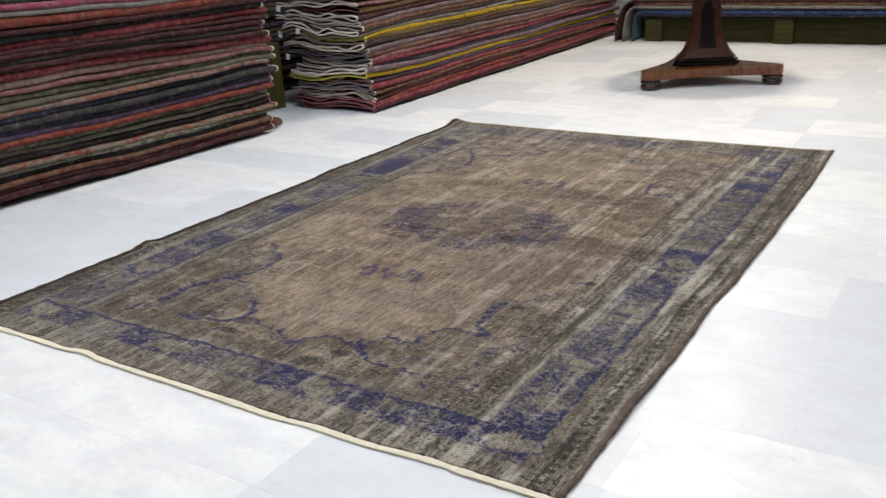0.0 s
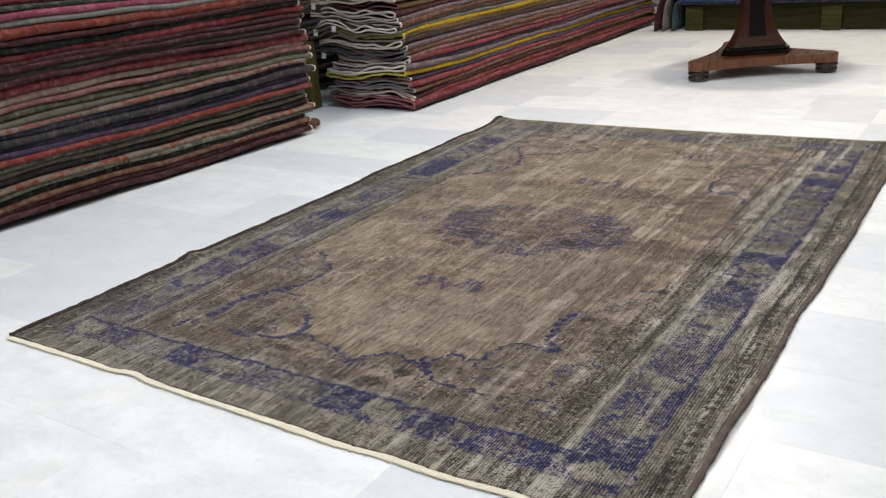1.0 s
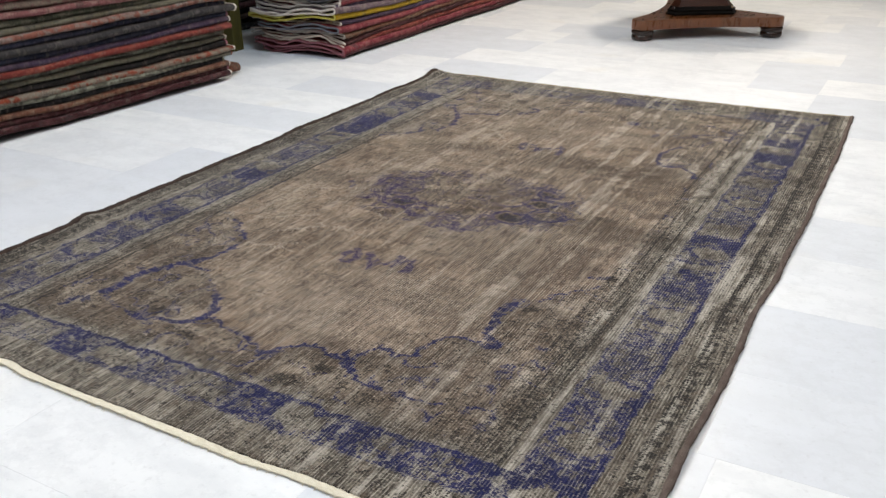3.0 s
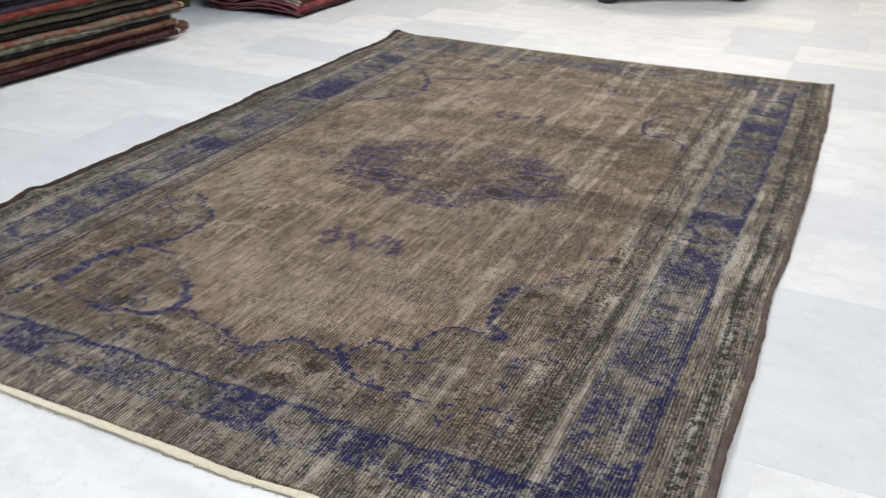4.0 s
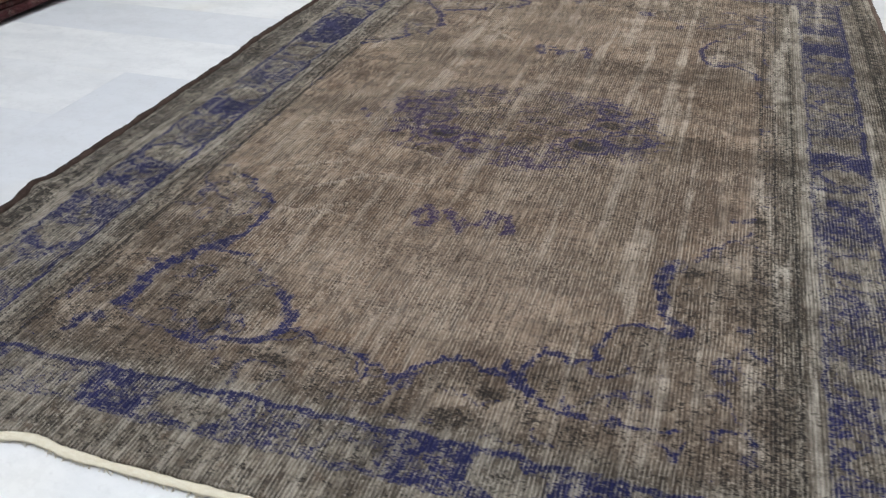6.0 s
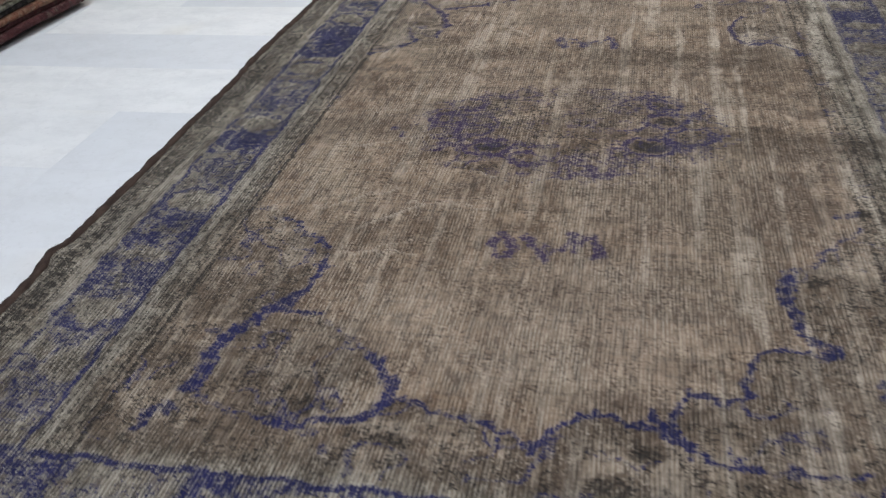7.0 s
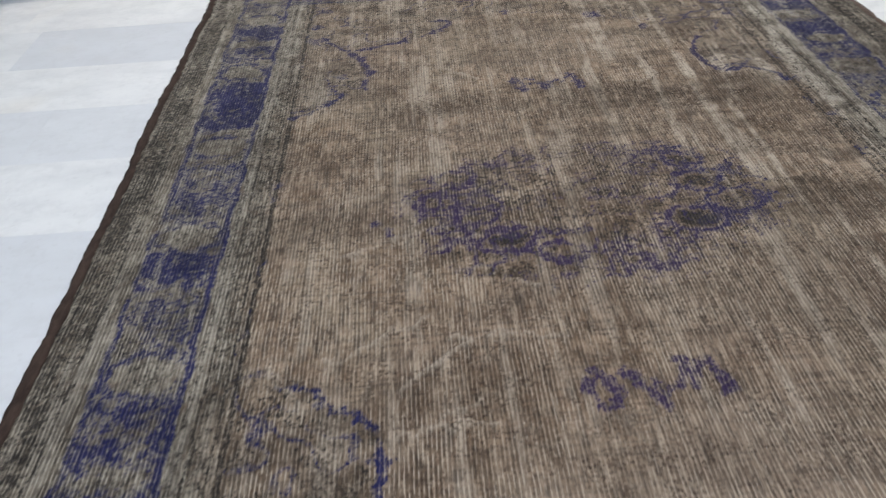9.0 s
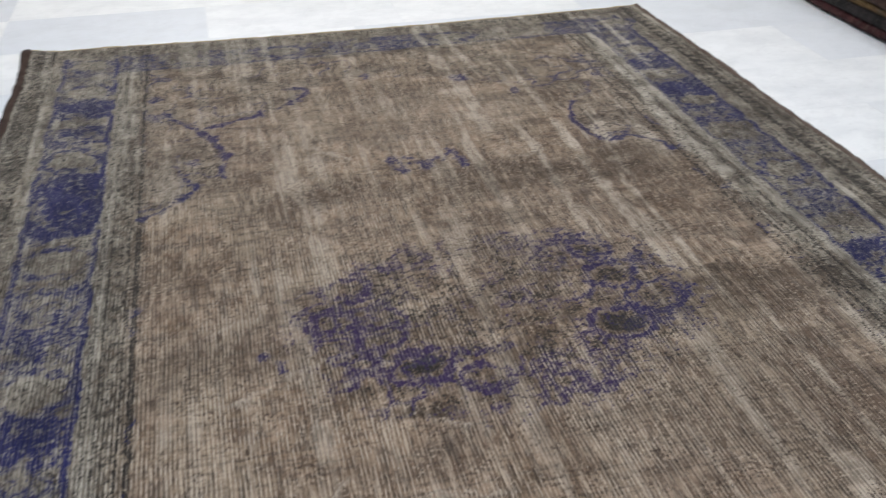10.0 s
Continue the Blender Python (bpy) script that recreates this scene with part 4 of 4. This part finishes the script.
PALE = np.maximum(PALE, soft(streak * 0.75 + 0.25 * cloud(0.03, 0.05, 63, 2), 0.56, 0.74) * np.clip(where, 0, 1.1) * 0.95)
for x, w, s in ((0.672, 0.016, 0.75), (0.640, 0.007, 0.45), (0.555, 0.012, 0.30), (0.50, 0.012, 0.35), (0.838, 0.008, 0.40), (-0.895, 0.014, 0.35), (-0.705, 0.010, 0.35)):
    PALE = np.maximum(PALE, (1 - soft(np.abs(GX + 0.010 * (cloud(0.3, 0.3, 64) - 0.5) - x), w * 0.4, w)) * soft(cloud(0.02, 0.4, 65, 2), 0.30, 0.6) * s)
BLUE *= 1 - 0.40 * soft(streak, 0.62, 0.80)
DARK *= 1 - 0.40 * soft(streak, 0.58, 0.76)

for x, y, rx, ry, s in ((0.02, -0.64, 0.40, 0.22, 0.20), (0.0, 0.92, 0.38, 0.20, 0.18)):
    spot(PALE, x, y, rx, ry, s * 0.8)
    TONE *= 1 - s * (1 - soft(np.hypot((GX - x) / rx, (GY - y) / ry), 0.6, 1.1))
# creases: thin pale worn ridges
CREASE = np.zeros_like(GX)
for pts in ([(-0.268, -0.075), (-0.215, -0.11), (-0.16, -0.150)], [(-0.50, -0.315), (-0.42, -0.26), (-0.345, -0.205)], [(-0.402, -0.385), (-0.34, -0.33), (-0.277, -0.285)], [(-0.511, 0.160), (-0.475, 0.178), (-0.44, 0.185)],
            [(-0.32, -0.020), (-0.285, 0.005), (-0.25, 0.035)], [(-0.503, -0.02), (-0.40, 0.02), (-0.30, 0.055)], [(-0.276, 0.81), (-0.23, 0.76), (-0.186, 0.723)], [(0.174, 0.655), (0.22, 0.65), (0.26, 0.675), (0.25, 0.72)],
            [(-0.297, -0.455), (-0.275, -0.468), (-0.251, -0.471)], [(-0.395, -0.471), (-0.33, -0.465), (-0.275, -0.467)], [(-0.291, -0.979), (-0.23, -1.01), (-0.155, -1.047)], [(-0.345, -0.462), (-0.31, -0.435), (-0.27, -0.413)],
            [(-0.60, -0.31), (-0.57, -0.36), (-0.544, -0.40)], [(-0.32, -0.27), (-0.22, -0.275), (-0.134, -0.29)]):
    stroke(CREASE, pts, 0.008, 1.0, 0.30)
PALE = np.maximum(PALE, CREASE * 0.62)

# edge lines of the cloth and its relief
def side_wave(y, seed):
    return 0.008 * noise.noise((y * 2.1, seed, 0)) + 0.004 * noise.noise((y * 6.3, seed, 3))


wl = np.array([side_wave(y, 4.0) - 0.006 * math.exp(-((y + 0.54) / 0.035) ** 2) for y in GY[:, 0]])
wr = np.array([side_wave(y, 9.0) + 0.008 * math.sin((y - 0.1) * 7.0) * math.exp(-((y - 0.1) / 0.8) ** 2) + 0.014 * math.exp(-((y - 0.75) / 0.45) ** 2) + 0.014 * math.exp(-((y + 0.05) / 0.18) ** 2) for y in GY[:, 0]])
wn = np.array([0.010 * soft(x, 0.1, 0.9) + 0.006 * noise.noise((x * 2.3, 2.0, 0)) + 0.005 * noise.noise((x * 7.0, 2.0, 5)) + 0.014 * math.exp(-((x + 0.45) / 0.05) ** 2) for x in GX[0]])
wf = np.array([0.006 * noise.noise((x * 2.3, 6.0, 0)) + 0.004 * noise.noise((x * 7.0, 6.0, 5)) - 0.026 * max(0.0, 1 - ((x - 0.1) / 0.9) ** 2) for x in GX[0]])
fade = lambda d: np.exp(-(d / 0.12) ** 2)
VX = GX + wl[:, None] * fade(el) + wr[:, None] * fade(er)
VY = GY + wn[None, :] * fade(en) + wf[None, :] * fade(ef)
VZ = 0.0075 + 0.003 * (cloud(0.25, 0.25, 81, 2) - 0.5) + 0.0045 * CREASE
lift_l = np.array([max(0.0, 0.010 * noise.noise((y * 3.0, 14.0, 0))) + 0.009 * math.exp(-((y + 0.55) / 0.035) ** 2) + 0.016 * math.exp(-((y - 1.56) / 0.06) ** 2) for y in GY[:, 0]])
lift_r = np.array([max(0.0, 0.012 * noise.noise((y * 3.0, 24.0, 0))) for y in GY[:, 0]])
VZ = VZ + lift_l[:, None] * np.exp(-(el / 0.05) ** 2) + lift_r[:, None] * np.exp(-(er / 0.05) ** 2)

count = NXV * NYV
verts = np.stack([VX, VY, VZ], -1).reshape(-1, 3)
idx = np.arange(count).reshape(NYV, NXV)
quads = np.stack([idx[:-1, :-1], idx[:-1, 1:], idx[1:, 1:], idx[1:, :-1]], -1).reshape(-1, 4)
loop = np.concatenate([idx[0, :-1], idx[:-1, -1], idx[-1, :0:-1], idx[:0:-1, 0]])
low = verts[loop].copy()
low[:, 2] = np.maximum(0.0008, low[:, 2] - 0.0068)
lid = count + np.arange(len(loop))
skirt = np.stack([loop, lid, np.roll(lid, -1), np.roll(loop, -1)], -1)
verts, quads = np.vstack([verts, low]), np.vstack([quads, skirt])
me = bpy.data.meshes.new("woven_cloth")
me.vertices.add(len(verts))
me.vertices.foreach_set("co", verts.ravel())
me.loops.add(quads.size)
me.loops.foreach_set("vertex_index", quads.ravel().astype(np.int32))
me.polygons.add(len(quads))
me.polygons.foreach_set("loop_start", np.arange(0, quads.size, 4, dtype=np.int32))
me.update(calc_edges=True)
me.shade_smooth()
dye = np.stack([BLUE, DARK, PALE, FIELD], -1).reshape(-1, 4)
dye = np.vstack([dye, dye[loop]])
tone = np.concatenate([TONE.ravel(), TONE.ravel()[loop]])
me.attributes.new("tone", "FLOAT", "POINT").data.foreach_set("value", tone.astype(np.float32))
violet = np.concatenate([VIOLET.ravel(), VIOLET.ravel()[loop]])
me.attributes.new("violet", "FLOAT", "POINT").data.foreach_set("value", violet.astype(np.float32))
me.color_attributes.new("dye", "FLOAT_COLOR", "POINT").data.foreach_set("color", dye.ravel().astype(np.float32))


def rug_material():
    m = Nodes("worn_overdyed_wool")
    at = m.t.nodes.new("ShaderNodeAttribute")
    at.attribute_name = "dye"
    sep = m.t.nodes.new("ShaderNodeSeparateColor")
    m.t.links.new(at.outputs["Color"], sep.inputs[0])
    blue, dark, pale, field = sep.outputs[0], sep.outputs[1], sep.outputs[2], at.outputs["Alpha"]
    v = m.coords()
    xyz = m.t.nodes.new("ShaderNodeSeparateXYZ")
    m.t.links.new(v, xyz.inputs[0])
    # warps: fine ridges along the length
    drift = m.math("MULTIPLY", m.noise(m.coords(1, 1, 1), 5.0, 2.0), 0.010)
    ridge = m.math("SINE", m.math("MULTIPLY", m.math("ADD", xyz.outputs[0], drift), 2 * math.pi / 0.0066))
    knots = m.noise(m.coords(150, 330, 1), 1.0, 2.0)
    fibre = m.noise(m.coords(70, 420, 1), 1.0, 3.0, 0.6)
    patch = m.noise(m.coords(16, 9, 1), 1.0, 4.0, 0.6)
    rows = m.noise(m.coords(6, 110, 1), 1.0, 3.0, 0.6)
    streaks = m.noise(m.coords(85, 11, 1), 1.0, 4.0, 0.65)
    dim = m.noise(m.coords(60, 14, 1), 1.0, 4.0, 0.65)
    speck = m.noise(m.coords(80, 42, 1), 1.0, 4.0, 0.7)
    glint = m.noise(m.coords(84, 24, 3), 1.0, 4.0, 0.7)
    loss = m.noise(m.coords(95, 110, 5), 1.0, 2.0, 0.6)
    ground = m.mix(m.ramp(patch, 0.38, 0.64), (0.170, 0.115, 0.074), (0.345, 0.252, 0.178))
    ground = m.mix(m.ramp(m.noise(m.coords(3.2, 4.5, 1), 1.0, 3.0), 0.44, 0.62, 0.0, 0.80), ground, (0.140, 0.098, 0.068))
    ground = m.mix(m.ramp(m.noise(m.coords(4.5, 2.6, 21), 1.0, 3.0), 0.50, 0.66, 0.0, 0.55), ground, (0.38, 0.305, 0.222))
    ground = m.mix(m.ramp(m.noise(m.coords(2.1, 3.0, 33), 1.0, 3.0), 0.44, 0.62, 0.0, 0.40), ground, (0.232, 0.172, 0.132))
    edge = m.mix(m.ramp(patch, 0.38, 0.64), (0.086, 0.073, 0.055), (0.262, 0.226, 0.176))
    col = m.mix(field, edge, ground)
    madder = m.noise(m.coords(24, 30, 7), 1.0, 4.0, 0.65)
    col = m.mix(m.ramp(madder, 0.52, 0.64, 0.0, 0.42), col, (0.120, 0.072, 0.046))
    col = m.mix(m.ramp(rows, 0.48, 0.66, 0.0, 0.55), col, (0.070, 0.053, 0.041))
    col = m.mix(m.math("MULTIPLY", m.ramp(speck, 0.48, 0.64), m.ramp(field, 0.0, 1.0, 0.66, 0.42)), col, (0.028, 0.023, 0.020))
    col = m.mix(m.ramp(glint, 0.54, 0.66, 0.0, 0.45), col, m.mix(field, (0.350, 0.312, 0.252), (0.405, 0.318, 0.234)))
    col = m.mix(m.ramp(dim, 0.49, 0.66, 0.0, 0.65), col, (0.058, 0.045, 0.036))
    col = m.mix(m.ramp(streaks, 0.52, 0.66, 0.0, 0.70), col, m.mix(field, (0.400, 0.358, 0.290), (0.450, 0.358, 0.268)))
    col = m.mix(m.math("MULTIPLY", pale, m.math("MULTIPLY", m.ramp(fibre, 0.25, 0.55, 0.60, 1.0), m.ramp(glint, 0.36, 0.56, 0.50, 1.0))), col, m.mix(field, (0.470, 0.428, 0.360), (0.485, 0.412, 0.332)))
    tone_at = m.t.nodes.new("ShaderNodeAttribute")
    tone_at.attribute_name = "tone"
    col = m.mix(m.math("MULTIPLY", tone_at.outputs["Fac"], m.ramp(glint, 0.64, 0.42, 0.55, 1.0)), col, (0.046, 0.032, 0.022))
    # tufts: dark knots that still stand and pale ones worn to the warp
    tuft = m.noise(m.coords(135, 165, 19), 1.0, 2.0, 0.6)
    stand = m.ramp(m.noise(m.coords(13, 19, 23), 1.0, 4.0, 0.7), 0.42, 0.62, 0.10, 0.80)
    col = m.mix(m.math("MULTIPLY", m.ramp(tuft, 0.52, 0.62), stand), col, m.mix(field, (0.028, 0.025, 0.021), (0.042, 0.026, 0.018)))
    col = m.mix(m.math("MULTIPLY", m.ramp(tuft, 0.44, 0.34), m.ramp(m.noise(m.coords(17, 11, 27), 1.0, 4.0, 0.7), 0.42, 0.62, 0.06, 0.58)), col, m.mix(field, (0.430, 0.388, 0.328), (0.47, 0.385, 0.30)))
    fray = m.math("ADD", m.math("MULTIPLY", m.math("SUBTRACT", knots, 0.5), 2.6), m.math("MULTIPLY", m.math("SUBTRACT", loss, 0.5), 2.4))
    d = m.ramp(m.math("ADD", dark, fray), 0.30, 0.70, 0.0, 0.93)
    col = m.mix(m.math("MULTIPLY", d, m.ramp(dark, 0.02, 0.25)), col, (0.020, 0.017, 0.015))
    b = m.math("MULTIPLY", m.ramp(m.math("ADD", blue, fray), 0.40, 0.80, 0.0, 0.95), m.ramp(blue, 0.02, 0.25))
    violet_at = m.t.nodes.new("ShaderNodeAttribute")
    violet_at.attribute_name = "violet"
    dyeblue = m.mix(m.ramp(patch, 0.3, 0.7), (0.005, 0.007, 0.048), (0.013, 0.015, 0.082))
    dyeblue = m.mix(violet_at.outputs["Fac"], dyeblue, (0.034, 0.019, 0.066))
    col = m.mix(m.ramp(blue, 0.05, 0.75, 0.0, 0.52), col, m.mix(0.65, col, (0.070, 0.078, 0.135)))
    col = m.mix(b, col, dyeblue)
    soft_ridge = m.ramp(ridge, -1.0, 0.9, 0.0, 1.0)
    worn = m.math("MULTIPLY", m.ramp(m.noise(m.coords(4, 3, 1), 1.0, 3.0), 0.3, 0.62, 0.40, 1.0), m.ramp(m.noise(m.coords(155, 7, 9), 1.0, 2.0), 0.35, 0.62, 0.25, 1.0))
    # darker pile and shade between the warps, both multiplied into the colour
    groove_shade = m.math("MULTIPLY", m.math("SUBTRACT", 1.0, soft_ridge), worn)
    col = m.mix(m.math("MULTIPLY", groove_shade, 0.60), col, m.mix(1.0, col, (0.22, 0.195, 0.175), "MULTIPLY"))
    # bare warps: thin pale threads in short runs
    runs = m.noise(m.coords(152, 46, 11), 1.0, 2.0)
    thread = m.math("MULTIPLY", m.ramp(ridge, 0.15, 0.85), m.ramp(runs, 0.40, 0.58))
    thread = m.math("MULTIPLY", thread, m.ramp(m.noise(m.coords(7, 5, 13), 1.0, 3.0), 0.34, 0.62, 0.14, 0.64))
    thread = m.math("MULTIPLY", thread, m.math("SUBTRACT", 1.0, m.math("MULTIPLY", b, 0.58)))
    thread = m.math("MULTIPLY", thread, m.math("SUBTRACT", 1.0, m.math("MULTIPLY", d, 0.60)))
    thread = m.math("MULTIPLY", thread, m.math("SUBTRACT", 1.0, m.math("MULTIPLY", tone_at.outputs["Fac"], 0.75)))
    col = m.mix(thread, col, m.mix(field, (0.440, 0.398, 0.333), (0.475, 0.402, 0.322)))
    lint = m.noise(m.coords(170, 150, 17), 1.0, 1.0)
    col = m.mix(m.ramp(lint, 0.75, 0.80, 0.0, 0.55), col, (0.52, 0.48, 0.42))
    n = m.bump(soft_ridge, 0.45, 0.0022)
    n = m.bump(knots, 0.55, 0.003, n)
    n = m.bump(m.noise(m.coords(28, 90, 1), 1.0, 3.0), 0.35, 0.004, n)
    m.bsdf.inputs["Sheen Weight"].default_value = 0.05
    m.bsdf.inputs["Sheen Roughness"].default_value = 0.4
    return m.done(col, 0.92, n, spec=0.2)


carpet = thing("rug", -0.025, 0.19, 0, "worn taupe and indigo wool rug laid flat on marble floor", "rug")
pile = new("woven_cloth", me)
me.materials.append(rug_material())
pile.parent = carpet
pile.matrix_parent_inverse = Matrix.Translation(-carpet.location)

CORD_PALE = plain("grey_brown_selvedge_wool", (0.105, 0.074, 0.062), (0.180, 0.138, 0.115), 30, 0.95, 0.6, 0.003, (4, 1, 4), 0.15)
CORD = plain("brown_selvedge_wool", (0.036, 0.023, 0.019), (0.080, 0.054, 0.043), 30, 0.95, 0.6, 0.003, (4, 1, 4), 0.15)
COTTON = plain("cream_cotton_fringe", (0.78, 0.70, 0.53), (0.88, 0.82, 0.67), 60, 0.95, 0.4, 0.003, (1.5, 4, 4), 0.15)
TAN = plain("tan_cotton_edge", (0.34, 0.28, 0.17), (0.46, 0.38, 0.25), 40, 0.95, 0.6, 0.003, (1, 4, 4), 0.15)


def cord(name, pts, rx, rz, material, label):
    """An overcast edge that follows the cloth's border."""
    bm, rings = bmesh.new(), []
    for i, (x, y, zz) in enumerate(pts):
        a, b = pts[max(0, i - 1)], pts[min(len(pts) - 1, i + 1)]
        tx, ty = b[0] - a[0], b[1] - a[1]
        ln = math.hypot(tx, ty) or 1.0
        px, py = -ty / ln, tx / ln
        k = 1 + 0.35 * noise.noise((x * 24, y * 24, 0)) + 0.30 * noise.noise((x * 120, y * 120, 3))
        rings.append([(x + px * rx * k * math.cos(q), y + py * rx * k * math.cos(q), max(0.0005, zz + rz * k * math.sin(q))) for q in [2 * math.pi * j / 8 for j in range(8)]])
    loft(bm, rings)
    return part(name, bm, material, carpet, label)


cord("selvedge", [(x - 0.004, y, z) for x, y, z in zip(VX[::3, 0], VY[::3, 0], VZ[::3, 0] - 0.002)], 0.0115, 0.0080, CORD, "dark brown overcast side edge")
cord("selvedge", [(x + 0.004, y, z) for x, y, z in zip(VX[::3, -1], VY[::3, -1], VZ[::3, -1] - 0.002)], 0.0075, 0.0065, CORD_PALE, "grey-brown overcast side edge")
cord("end_band", [(x, y - 0.009, z) for x, y, z in zip(VX[0, ::2], VY[0, ::2], VZ[0, ::2] - 0.0038)], 0.0098, 0.0024, COTTON, "cream woven cotton end band")
cord("end_band", [(x, y + 0.001, z) for x, y, z in zip(VX[-1, ::3], VY[-1, ::3], VZ[-1, ::3] - 0.003)], 0.005, 0.005, TAN, "thin tan end edge")

# loose cotton threads that stick out of the near end band
frng, threads = random.Random(8), bmesh.new()
for _ in range(420):
    i = int(NXV * frng.random() ** 0.9)
    x, y = float(VX[0, i]), float(VY[0, i]) - 0.016
    a, ln, w = frng.gauss(-math.pi / 2, 0.6), frng.uniform(0.003, 0.010), frng.uniform(0.0004, 0.0008)
    dx, dy = math.cos(a), math.sin(a)
    hi, tip = frng.uniform(0.003, 0.006), frng.uniform(0.0008, 0.003)
    sx, sy = -dy * w, dx * w
    loft(threads, [[(x + sx, y + sy, hi), (x - sx, y - sy, hi), (x, y, hi + w)], [(x + dx * ln + sx, y + dy * ln + sy, tip), (x + dx * ln - sx, y + dy * ln - sy, tip), (x + dx * ln, y + dy * ln, tip + w)]])
tagged(part("fringe", threads, COTTON, carpet, "short loose cream cotton threads"), kind="stuff")

# ---- floor tiles ----
ROWS_Y = [-1.44 - 0.305 * k for k in range(9, 0, -1)] + [-1.44, -1.13, -0.82, -0.51, -0.18, 0.145, 0.45, 0.735, 1.02, 1.325] + [1.63 + 0.305 * k for k in range(17)]
LONG, GAP = 0.61, 0.0003
trng = random.Random(21)
meshes, rest, made = {}, bmesh.new(), 0
STARTS = {-1.44: 0.02, -1.13: -0.60, -0.18: -1.28, 0.145: -1.84, 0.45: -1.31, 0.735: -1.58}
for y0, y1 in zip(ROWS_Y, ROWS_Y[1:]):
    if y0 > Y1 or y1 < Y0:
        continue
    key = next((k for k in STARTS if abs(k - y0) < 0.01), None)
    x = (STARTS[key] if key is not None else trng.uniform(0, LONG)) % LONG + X0 - LONG
    while x < X1:
        w = LONG
        if -3.0 < x < 3.0 and trng.random() < 0.22:
            w = LONG / 2
        a, b, c, d = max(x, X0) + GAP / 2, min(x + w, X1) - GAP / 2, max(y0, Y0) + GAP / 2, min(y1, Y1) - GAP / 2
        if b - a < 0.01 or d - c < 0.01:
            x += w
            continue
        cx, cy = (a + b) / 2, (c + d) / 2
        drop = trng.uniform(0, 0.00025)
        if -2.4 < cx < 1.9 and -1.9 < cy < 5.2 and made < 300:
            kind = (round(b - a, 3), round(d - c, 3))
            if kind not in meshes:
                bm = boxed(-(b - a) / 2, (b - a) / 2, -(d - c) / 2, (d - c) / 2, -0.011, 0, 0.00015)
                meshes[kind] = finish(bm, "tile", MARBLE, False)
            ob = new("tile", meshes[kind])
            ob.location = (cx, cy, -drop)
            ob.parent = floor
            made += 1
        else:
            box(rest, a, b, c, d, -0.011, -drop)
        x += w
ob = part("tile_field", rest, MARBLE, floor, "more marble tiles out to the walls", smooth=False)
tagged(ob, kind="stuff")
